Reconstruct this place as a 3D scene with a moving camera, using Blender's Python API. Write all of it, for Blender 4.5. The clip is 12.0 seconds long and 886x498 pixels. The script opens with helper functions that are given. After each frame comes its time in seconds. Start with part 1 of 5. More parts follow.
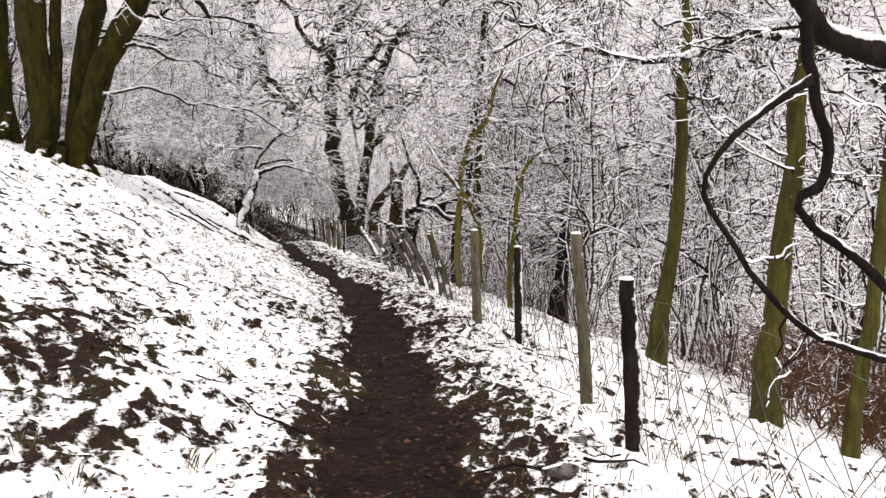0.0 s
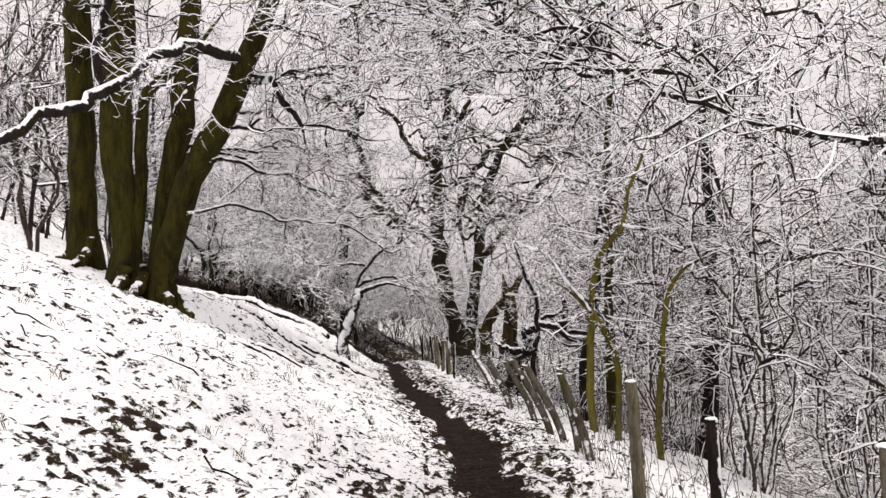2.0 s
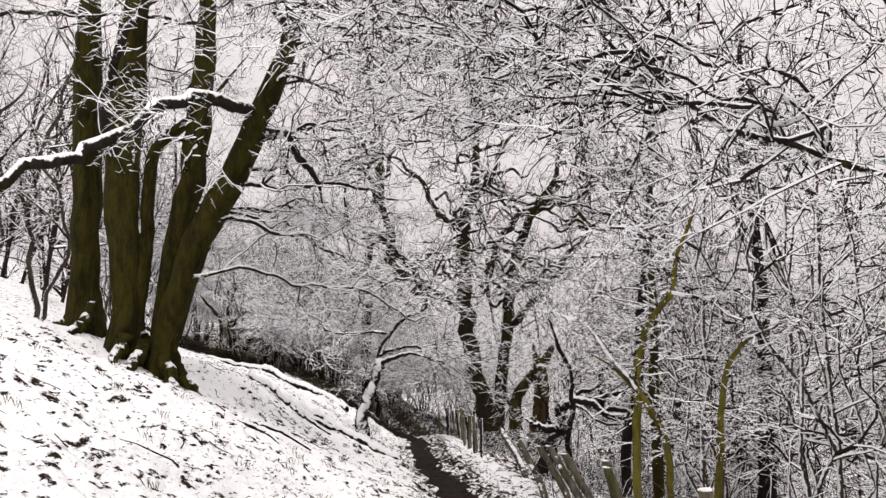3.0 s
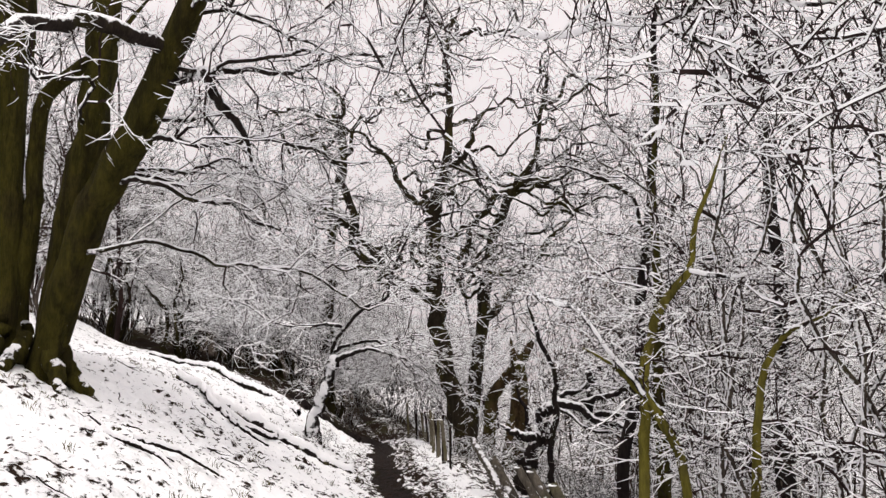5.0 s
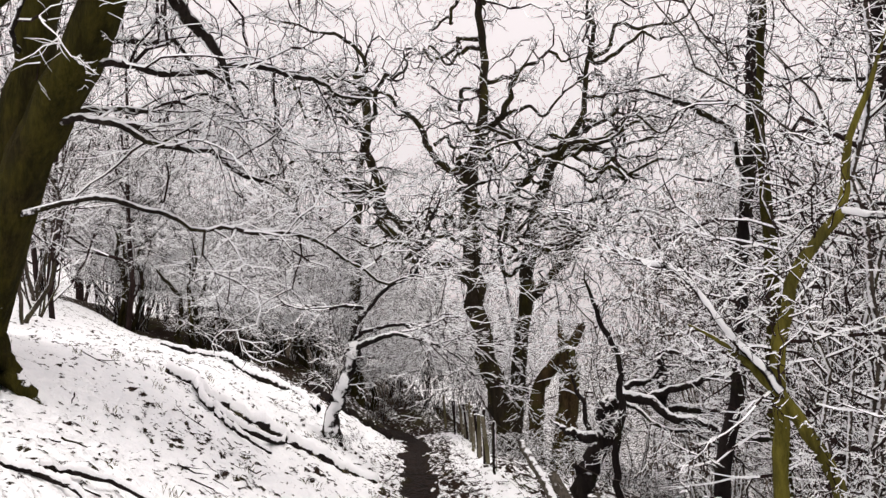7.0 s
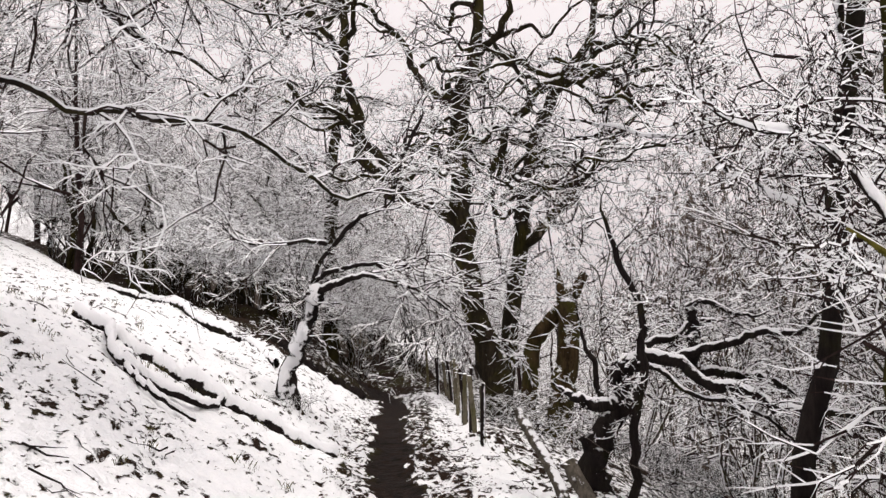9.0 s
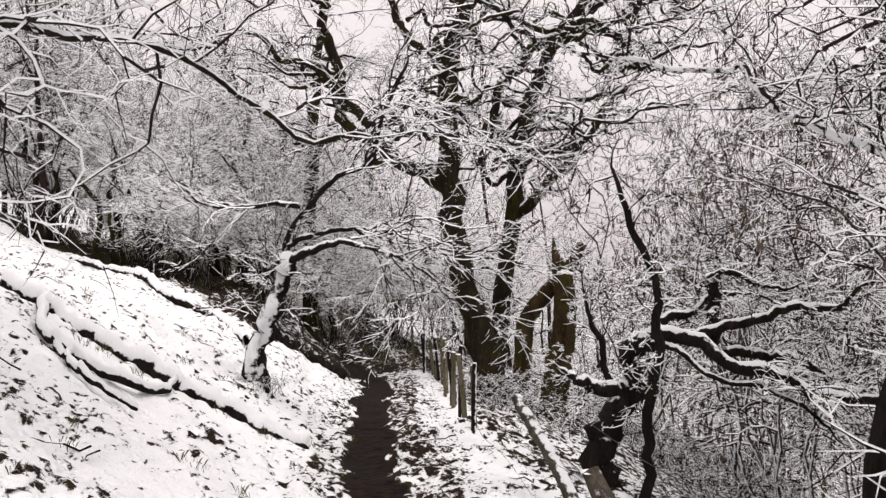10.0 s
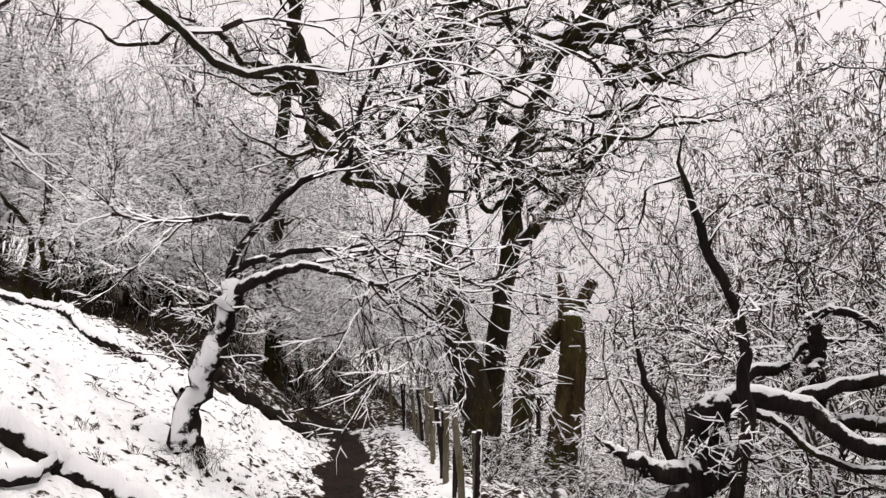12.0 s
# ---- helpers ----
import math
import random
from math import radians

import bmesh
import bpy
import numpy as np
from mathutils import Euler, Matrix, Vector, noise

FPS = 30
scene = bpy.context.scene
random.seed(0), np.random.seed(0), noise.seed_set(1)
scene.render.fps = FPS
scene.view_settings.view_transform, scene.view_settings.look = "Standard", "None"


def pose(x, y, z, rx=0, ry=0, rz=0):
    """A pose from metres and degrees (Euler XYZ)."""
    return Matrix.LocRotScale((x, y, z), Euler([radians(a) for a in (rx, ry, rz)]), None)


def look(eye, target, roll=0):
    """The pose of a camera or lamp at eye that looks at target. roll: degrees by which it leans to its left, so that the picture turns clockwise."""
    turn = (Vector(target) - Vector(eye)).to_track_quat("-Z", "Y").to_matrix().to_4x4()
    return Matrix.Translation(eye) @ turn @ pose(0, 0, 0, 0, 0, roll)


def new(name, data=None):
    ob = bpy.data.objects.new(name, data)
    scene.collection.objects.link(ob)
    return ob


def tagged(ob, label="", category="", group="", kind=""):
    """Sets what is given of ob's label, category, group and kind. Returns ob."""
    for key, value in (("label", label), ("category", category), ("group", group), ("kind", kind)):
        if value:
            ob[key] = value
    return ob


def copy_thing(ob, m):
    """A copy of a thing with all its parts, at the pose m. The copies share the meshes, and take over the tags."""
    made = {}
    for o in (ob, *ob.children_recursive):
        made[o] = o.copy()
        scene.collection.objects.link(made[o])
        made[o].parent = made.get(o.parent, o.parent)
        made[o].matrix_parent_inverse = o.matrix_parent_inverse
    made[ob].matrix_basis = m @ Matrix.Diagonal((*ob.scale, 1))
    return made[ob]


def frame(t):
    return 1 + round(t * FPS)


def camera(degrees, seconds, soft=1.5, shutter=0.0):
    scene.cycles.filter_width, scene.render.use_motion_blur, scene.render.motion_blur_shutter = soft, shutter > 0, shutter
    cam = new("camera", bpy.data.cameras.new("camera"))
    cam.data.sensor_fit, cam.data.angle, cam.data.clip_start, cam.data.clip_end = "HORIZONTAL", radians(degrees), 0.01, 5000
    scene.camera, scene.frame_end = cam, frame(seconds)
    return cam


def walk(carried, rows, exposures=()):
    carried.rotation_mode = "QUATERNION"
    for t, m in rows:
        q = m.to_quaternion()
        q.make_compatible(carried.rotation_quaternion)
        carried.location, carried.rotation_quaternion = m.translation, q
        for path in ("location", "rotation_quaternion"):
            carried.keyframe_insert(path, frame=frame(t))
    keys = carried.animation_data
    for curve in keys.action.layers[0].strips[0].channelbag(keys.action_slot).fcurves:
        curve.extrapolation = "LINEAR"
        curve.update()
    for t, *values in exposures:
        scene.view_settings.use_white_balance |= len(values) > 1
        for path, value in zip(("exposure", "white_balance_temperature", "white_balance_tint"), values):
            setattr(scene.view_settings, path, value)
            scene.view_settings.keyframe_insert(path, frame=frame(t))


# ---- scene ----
cam = camera(56.3, 12.0, 1.4)
METRES, EYE, TILT, LEAN, TURN = 15.0, 1.4, -3.0, 0.0, 0.0
ROWS = [
    (0.0, 0.0, 0.0, 0.0, 0.0, 0.0, -0.0),
    (0.5, -0.0006, 0.0371, 0.0066, -0.56, -0.05, 2.1),
    (1.0, -0.008, 0.078, 0.012, 1.63, 0.45, 2.1),
    (1.5, -0.0111, 0.1155, 0.0202, 4.3, 3.34, 1.56),
    (2.0, -0.0168, 0.1535, 0.0282, 7.61, 7.42, 0.84),
    (2.5, -0.0231, 0.1915, 0.0363, 9.05, 10.63, 0.62),
    (3.0, -0.0268, 0.2327, 0.0405, 9.42, 12.04, 0.13),
    (5.0, -0.0365, 0.4014, 0.0538, 7.88, 11.79, 0.21),
    (5.5, -0.0441, 0.4438, 0.0572, 9.37, 11.37, 0.6),
    (6.0, -0.0492, 0.4831, 0.0615, 10.25, 11.07, 0.86),
    (6.5, -0.0562, 0.5263, 0.0637, 10.57, 10.95, 0.84),
    (8.5, -0.0762, 0.6955, 0.0691, 9.9, 9.37, 0.37),
    (9.0, -0.0859, 0.7373, 0.0671, 9.61, 7.96, -0.19),
    (9.5, -0.0909, 0.777, 0.0676, 9.23, 6.95, -0.25),
    (10.0, -0.1005, 0.821, 0.0697, 8.67, 6.25, -0.32),
    (10.5, -0.1078, 0.8609, 0.0719, 7.66, 6.02, -0.06),
    (11.0, -0.1199, 0.9008, 0.0744, 7.42, 7.35, -0.35),
    (11.5, -0.1289, 0.9412, 0.0758, 6.93, 8.47, -0.6),
    (12.0, -0.1388, 0.9827, 0.0784, 6.85, 9.3, -0.78),
]
walk(cam, [(t, pose(0, 0, EYE, TILT, LEAN, TURN) @ pose(METRES * x, METRES * y, METRES * z, 90 + pitch, roll, yaw)) for t, x, y, z, yaw, pitch, roll in ROWS], exposures=[(0.0, -0.16), (1.5, -0.24), (3.0, -0.38), (5.0, -0.33), (7.0, -0.28), (12.0, -0.24)])

# ---- light ----
world = bpy.data.worlds.new("overcast_sky")
scene.world = world
world.use_nodes = True
wn = world.node_tree
sky = wn.nodes.new("ShaderNodeTexSky")
sky.sky_type, sky.sun_disc = "NISHITA", False
sky.sun_elevation, sky.sun_rotation = radians(68), radians(160)
sky.air_density, sky.dust_density, sky.ozone_density = 1.0, 6.0, 1.0
veil = wn.nodes.new("ShaderNodeHueSaturation")
veil.inputs["Saturation"].default_value = 0.10
cloud = wn.nodes.new("ShaderNodeMixRGB")
cloud.inputs[0].default_value = 0.65
cloud.inputs[2].default_value = (10.95, 9.85, 9.95, 1)
wn.links.new(sky.outputs[0], veil.inputs["Color"])
wn.links.new(veil.outputs[0], cloud.inputs[1])
# an overcast sky grows brighter towards the zenith
way = wn.nodes.new("ShaderNodeTexCoord")
split = wn.nodes.new("ShaderNodeSeparateXYZ")
lift = wn.nodes.new("ShaderNodeMapRange")
lift.inputs["From Min"].default_value, lift.inputs["From Max"].default_value = 0.0, 1.0
lift.inputs["To Min"].default_value, lift.inputs["To Max"].default_value = 0.75, 1.48
dome = wn.nodes.new("ShaderNodeVectorMath")
dome.operation = "SCALE"
wn.links.new(way.outputs["Generated"], split.inputs[0])
wn.links.new(split.outputs["Z"], lift.inputs["Value"])
wn.links.new(cloud.outputs[0], dome.inputs[0])
wn.links.new(lift.outputs[0], dome.inputs["Scale"])
wn.links.new(dome.outputs[0], wn.nodes["Background"].inputs["Color"])
wn.nodes["Background"].inputs["Strength"].default_value = 0.141
sun = new("sun", bpy.data.lights.new("sun", "SUN"))
sun.data.energy, sun.data.angle, sun.data.color = 1.9, radians(40), (1.0, 0.94, 0.85)
sun.matrix_world = look((16, 0, 60), (-8, 18, 0))

rng = np.random.default_rng(7)
UP = np.array([0.0, 0.0, 1.0])


# ---- materials ----
def node_mat(name, rough=0.9):
    m = bpy.data.materials.new(name)
    m.use_nodes = True
    nt = m.node_tree
    b = nt.nodes["Principled BSDF"]
    b.inputs["Roughness"].default_value = rough
    b.inputs["Specular IOR Level"].default_value = 0.25
    return m, nt, b


def coords(nt):
    return nt.nodes.new("ShaderNodeNewGeometry").outputs["Position"]


def noise_tex(nt, vec, scale, detail=4.0, rough=0.6):
    n = nt.nodes.new("ShaderNodeTexNoise")
    n.inputs["Scale"].default_value, n.inputs["Detail"].default_value, n.inputs["Roughness"].default_value = scale, detail, rough
    nt.links.new(vec, n.inputs["Vector"])
    return n.outputs["Fac"]


def ramp(nt, fac, stops):
    r = nt.nodes.new("ShaderNodeValToRGB")
    e = r.color_ramp.elements
    while len(e) < len(stops):
        e.new(0.5)
    for i, (p, c) in enumerate(stops):
        e[i].position, e[i].color = p, (*c, 1)
    nt.links.new(fac, r.inputs[0])
    return r.outputs[0]


def mix(nt, fac, a, b):
    n = nt.nodes.new("ShaderNodeMixRGB")
    for i, v in ((0, fac), (1, a), (2, b)):
        if isinstance(v, (int, float)):
            n.inputs[i].default_value = v
        elif isinstance(v, tuple):
            n.inputs[i].default_value = (*v, 1)
        else:
            nt.links.new(v, n.inputs[i])
    return n.outputs[0]


def maths(nt, op, a, b=0.0, clamp=False):
    n = nt.nodes.new("ShaderNodeMath")
    n.operation, n.use_clamp = op, clamp
    for i, v in ((0, a), (1, b)):
        if isinstance(v, (int, float)):
            n.inputs[i].default_value = v
        else:
            nt.links.new(v, n.inputs[i])
    return n.outputs[0]


def bump(nt, b, height, strength, dist):
    n = nt.nodes.new("ShaderNodeBump")
    n.inputs["Strength"].default_value, n.inputs["Distance"].default_value = strength, dist
    nt.links.new(height, n.inputs["Height"])
    nt.links.new(n.outputs[0], b.inputs["Normal"])


def bark_mat(name, dark, mid, moss, moss_amount, grain=14.0, flecks=0.4, plaster=None):
    m, nt, b = node_mat(name, 0.95)
    p = coords(nt)
    s = nt.nodes.new("ShaderNodeMapping")
    s.inputs["Scale"].default_value = (1.0, 1.0, 0.22)
    nt.links.new(p, s.inputs[0])
    fine = maths(nt, "ADD", maths(nt, "MULTIPLY", noise_tex(nt, s.outputs[0], grain * 3, 5.0, 0.7), 0.5), maths(nt, "MULTIPLY", noise_tex(nt, s.outputs[0], grain * 0.8, 4.0, 0.65), 0.5))
    wide = noise_tex(nt, p, 1.7, 3.0)
    col = ramp(nt, fine, [(0.36, dark), (0.66, mid)])
    green = ramp(nt, fine, [(0.36, tuple(0.35 * v for v in moss)), (0.66, moss)])
    mask = maths(nt, "MULTIPLY", maths(nt, "SUBTRACT", wide, 0.62 - 0.4 * moss_amount), 5.0, True)
    col = mix(nt, mask, col, green)
    streak = maths(nt, "MULTIPLY", maths(nt, "SUBTRACT", noise_tex(nt, s.outputs[0], 4.5, 4.0, 0.65), 0.46), 7.0, True)
    col = mix(nt, maths(nt, "MULTIPLY", streak, 0.62), col, tuple(0.9 * v for v in dark))
    fleck = maths(nt, "MULTIPLY", maths(nt, "SUBTRACT", noise_tex(nt, p, 16.0, 3.0, 0.6), 0.80 - 0.14 * flecks), 30.0, True)
    if plaster:
        axis, push, level = plaster
        nrm = nt.nodes.new("ShaderNodeSeparateXYZ")
        nt.links.new(nt.nodes.new("ShaderNodeNewGeometry").outputs["Normal"], nrm.inputs[0])
        blown = maths(nt, "ADD", maths(nt, "MULTIPLY", nrm.outputs[axis], push), noise_tex(nt, p, 6.0 + 10 * (axis == "X"), 4.0, 0.6))
        fleck = maths(nt, "MULTIPLY", maths(nt, "SUBTRACT", blown, level), 14.0, True)
    lying = nt.nodes.new("ShaderNodeAttribute")
    lying.attribute_name = "snow"
    edge = maths(nt, "SUBTRACT", noise_tex(nt, p, 11.0, 4.0, 0.6), 0.5)
    cap = maths(nt, "MULTIPLY", maths(nt, "ADD", maths(nt, "SUBTRACT", lying.outputs["Fac"], 0.46), maths(nt, "MULTIPLY", edge, 1.3)), 9.0, True)
    fleck = maths(nt, "MAXIMUM", fleck, cap)
    nt.links.new(mix(nt, fleck, col, (0.88, 0.88, 0.90)), b.inputs["Base Color"])
    b.inputs["Specular IOR Level"].default_value = 0.08
    bump(nt, b, maths(nt, "ADD", fine, maths(nt, "MULTIPLY", fleck, 0.5)), 1.0, 0.04)
    return m


def snow_mat(name):
    m, nt, b = node_mat(name, 0.75)
    p = coords(nt)
    n = noise_tex(nt, p, 9.0, 5.0)
    nt.links.new(ramp(nt, n, [(0.3, (0.84, 0.85, 0.87)), (0.7, (0.92, 0.92, 0.93))]), b.inputs["Base Color"])
    bump(nt, b, noise_tex(nt, p, 45.0, 4.0), 0.4, 0.01)
    return m


SNOW = snow_mat("snow")
BARK_BEECH = bark_mat("beech_bark", (0.007, 0.005, 0.002), (0.040, 0.031, 0.010), (0.054, 0.047, 0.008), 0.85, grain=22.0, flecks=0.3)
BARK_DARK = bark_mat("dark_bark", (0.007, 0.005, 0.005), (0.026, 0.020, 0.018), (0.03, 0.028, 0.008), 0.2)
BARK_DUSTED = bark_mat("snow_dusted_bark", (0.010, 0.007, 0.006), (0.036, 0.028, 0.024), (0.04, 0.036, 0.012), 0.3, plaster=("X", -0.32, 0.60))
BARK_HAZEL = bark_mat("grey_hazel_bark", (0.022, 0.017, 0.014), (0.105, 0.084, 0.068), (0.09, 0.085, 0.035), 0.25, plaster=("X", -0.32, 0.60))
BARK_PLASTER = bark_mat("snow_plastered_bark", (0.007, 0.005, 0.005), (0.03, 0.023, 0.019), (0.03, 0.028, 0.008), 0.2, plaster=("Y", -0.45, 0.76))
BARK_OAK = bark_mat("oak_bark", (0.009, 0.007, 0.004), (0.036, 0.027, 0.018), (0.05, 0.042, 0.010), 0.45, flecks=0.6)
BARK_MOSS = bark_mat("mossy_bark", (0.024, 0.021, 0.008), (0.085, 0.076, 0.028), (0.108, 0.098, 0.026), 0.85, flecks=0.45)
BARK_LICHEN = bark_mat("lichened_bark", (0.035, 0.030, 0.010), (0.12, 0.105, 0.035), (0.19, 0.165, 0.030), 0.85, flecks=0.4)
BARK_TWIG = bark_mat("twig_bark", (0.011, 0.0065, 0.006), (0.044, 0.027, 0.025), (0.05, 0.04, 0.03), 0.1, flecks=0.0)
BARK_BROWN = bark_mat("rusty_canes", (0.05, 0.022, 0.010), (0.15, 0.075, 0.036), (0.08, 0.05, 0.02), 0.1, flecks=0.0)
WOOD_ROT = bark_mat("rotten_stump_wood", (0.014, 0.009, 0.004), (0.085, 0.055, 0.026), (0.062, 0.055, 0.015), 0.5, 9.0, flecks=0.5)
WOOD_POST = bark_mat("weathered_post_wood", (0.06, 0.052, 0.036), (0.24, 0.21, 0.15), (0.15, 0.14, 0.055), 0.35, 20.0, plaster=("X", 0.35, 0.92))
WOOD_GREY = bark_mat("grey_post_wood", (0.035, 0.030, 0.024), (0.15, 0.13, 0.105), (0.10, 0.095, 0.035), 0.3, 20.0, plaster=("Y", -0.30, 0.84))
WOOD_DARK = bark_mat("dark_post_wood", (0.010, 0.007, 0.007), (0.040, 0.029, 0.026), (0.05, 0.045, 0.028), 0.1, 20.0, plaster=("X", 0.42, 0.74))


def wire_mat():
    m, nt, b = node_mat("rusty_wire", 0.6)
    b.inputs["Metallic"].default_value = 0.6
    nt.links.new(ramp(nt, noise_tex(nt, coords(nt), 30.0), [(0.3, (0.06, 0.04, 0.03)), (0.7, (0.16, 0.13, 0.11))]), b.inputs["Base Color"])
    return m


def leaf_mat():
    m, nt, b = node_mat("dead_leaf", 0.8)
    g = nt.nodes.new("ShaderNodeNewGeometry")
    nt.links.new(ramp(nt, g.outputs["Random Per Island"], [(0.0, (0.010, 0.006, 0.004)), (0.5, (0.030, 0.014, 0.008)), (0.85, (0.085, 0.038, 0.019)), (1.0, (0.03, 0.028, 0.008))]), b.inputs["Base Color"])
    return m


def grass_mat():
    m, nt, b = node_mat("winter_grass", 0.8)
    g = nt.nodes.new("ShaderNodeNewGeometry")
    nt.links.new(ramp(nt, g.outputs["Random Per Island"], [(0.0, (0.035, 0.032, 0.012)), (0.6, (0.075, 0.07, 0.022)), (1.0, (0.19, 0.15, 0.075))]), b.inputs["Base Color"])
    return m


def stone_mat():
    m, nt, b = node_mat("wet_stone", 0.6)
    n = noise_tex(nt, coords(nt), 18.0)
    nt.links.new(ramp(nt, n, [(0.3, (0.05, 0.047, 0.044)), (0.7, (0.15, 0.14, 0.13))]), b.inputs["Base Color"])
    bump(nt, b, n, 0.6, 0.02)
    return m


def catkin_mat():
    m, nt, b = node_mat("catkin", 0.8)
    nt.links.new(ramp(nt, noise_tex(nt, coords(nt), 25.0), [(0.3, (0.07, 0.05, 0.045)), (0.7, (0.15, 0.12, 0.09))]), b.inputs["Base Color"])
    return m


def ground_mat():
    """Snow cover that thins out over leaf litter and mud; 'cover' is the share of the ground under snow, 'mud' the trodden path."""
    m, nt, b = node_mat("snowy_ground", 0.85)
    p = coords(nt)
    cover = nt.nodes.new("ShaderNodeAttribute")
    cover.attribute_name = "cover"
    mud = nt.nodes.new("ShaderNodeAttribute")
    mud.attribute_name = "mud"
    drawn = nt.nodes.new("ShaderNodeMapping")
    drawn.inputs["Scale"].default_value = (1.0, 0.8, 1.0)
    nt.links.new(p, drawn.inputs[0])
    fine = noise_tex(nt, drawn.outputs[0], 10.0, 4.0, 0.62)
    mid = noise_tex(nt, p, 2.2, 3.0, 0.55)
    grain = noise_tex(nt, p, 60.0, 4.0, 0.7)
    n = maths(nt, "ADD", maths(nt, "MULTIPLY", fine, 0.78), maths(nt, "MULTIPLY", mid, 0.22))
    lump = nt.nodes.new("ShaderNodeAttribute")
    lump.attribute_name = "lump"
    n = maths(nt, "ADD", n, maths(nt, "MULTIPLY", lump.outputs["Fac"], -0.07))
    level = maths(nt, "SUBTRACT", 0.72, maths(nt, "MULTIPLY", cover.outputs["Fac"], 0.44))
    mask = maths(nt, "MULTIPLY", maths(nt, "SUBTRACT", n, level), 24.0, True)
    litter = ramp(nt, grain, [(0.25, (0.008, 0.005, 0.004)), (0.5, (0.018, 0.010, 0.006)), (0.75, (0.050, 0.028, 0.017))])
    moss = ramp(nt, grain, [(0.3, (0.014, 0.012, 0.006)), (0.7, (0.052, 0.046, 0.016))])
    patch = maths(nt, "MULTIPLY", maths(nt, "SUBTRACT", noise_tex(nt, p, 1.1, 2.0), 0.5), 7.0, True)
    litter = mix(nt, patch, litter, moss)
    earth = ramp(nt, noise_tex(nt, p, 14.0, 7.0, 0.72), [(0.38, (0.002, 0.0013, 0.001)), (0.54, (0.007, 0.0035, 0.002)), (0.74, (0.034, 0.0165, 0.008))])
    leafy = ramp(nt, noise_tex(nt, p, 38.0, 5.0, 0.7), [(0.42, (0.003, 0.0018, 0.0012)), (0.57, (0.019, 0.008, 0.004)), (0.74, (0.075, 0.030, 0.013))])
    wet = maths(nt, "MULTIPLY", maths(nt, "SUBTRACT", noise_tex(nt, p, 3.1, 4.0, 0.65), 0.47), 6.0, True)
    earth = mix(nt, wet, earth, leafy)
    bare = mix(nt, maths(nt, "MULTIPLY", mud.outputs["Fac"], maths(nt, "ADD", 0.55, maths(nt, "MULTIPLY", mid, 0.9)), True), litter, earth)
    snow = ramp(nt, noise_tex(nt, p, 5.0, 5.0), [(0.3, (0.86, 0.87, 0.89)), (0.7, (0.94, 0.94, 0.95))])
    nt.links.new(mix(nt, mask, bare, snow), b.inputs["Base Color"])
    nt.links.new(maths(nt, "SUBTRACT", 0.92, maths(nt, "MULTIPLY", mud.outputs["Fac"], 0.12)), b.inputs["Roughness"])
    puff = maths(nt, "ADD", maths(nt, "MULTIPLY", noise_tex(nt, p, 13.0, 3.0, 0.55), 1.1), maths(nt, "MULTIPLY", noise_tex(nt, p, 34.0, 3.0, 0.6), 0.45))
    h = maths(nt, "ADD", maths(nt, "MULTIPLY", mask, 0.7), maths(nt, "ADD", maths(nt, "MULTIPLY", grain, 0.15), puff))
    b.inputs["Specular IOR Level"].default_value = 0.12
    bump(nt, b, h, 0.9, 0.05)
    return m


GROUND = ground_mat()
WIRE, LEAF, GRASS, STONE, CATKIN = wire_mat(), leaf_mat(), grass_mat(), stone_mat(), catkin_mat()

# ---- the lie of the land ----
PATH_Y = [-60, -8, 0, 3, 5.7, 7.7, 12, 16, 20, 24.4, 29, 36, 50, 200]
PATH_X = [0.5, 0.1, -0.1, -0.2, -0.28, -0.55, -1.15, -2.2, -3.35, -4.45, -5.4, -7.6, -12.5, -60]
RISE_Y = [-60, 0, 8, 16, 26, 34, 50, 120]
RISE_Z = [-1.5, 0.04, 0.06, 0.09, 0.06, 0.02, 0.9, 6.0]
BANK_Y, BANK_K = [8, 14, 19, 24, 30, 40, 60], [1.0, 1.1, 1.15, 1.28, 1.28, 1.0, 0.8]
CROSS_U = [-400, -120, -40, -14, -8, -4.6, -1.9, -0.75, -0.42, 0.0, 0.40, 0.7, 1.3, 2.0, 3.6, 9, 22, 45, 90, 160, 400]
CROSS_Z = [60, 34, 13.5, 5.0, 2.95, 1.92, 0.58, 0.13, 0.0, -0.03, 0.0, 0.05, 0.03, -0.12, -0.62, -2.5, -6.0, -7.0, 4.0, 17, 40]


def smooth_curve(x, xs, ys, soft):
    return sum(np.interp(np.asarray(x) + d, xs, ys) for d in (-soft, -0.5 * soft, 0.0, 0.5 * soft, soft)) / 5


def path_x(y):
    return smooth_curve(y, PATH_Y, PATH_X, 1.2)


def wave(x, y, k, s):
    return np.sin(x * k + s) * np.cos(y * k * 0.83 + 1.7 * s) + 0.6 * np.sin(x * k * 1.9 - y * k * 1.3 + 2.2 * s)


def hollow(x, y):
    """How far a place lies beyond the fallen log, in the bare hollow under the trees (0 to 1)."""
    edge = np.interp(x, [-40, -13, -10, -7.5, -6.6, -6.1, -5.8, -3, 0], [42, 30, 28, 26, 24.8, 27.5, 31, 31.3, 36])
    return np.clip((y - edge) / 1.0, 0, 1)


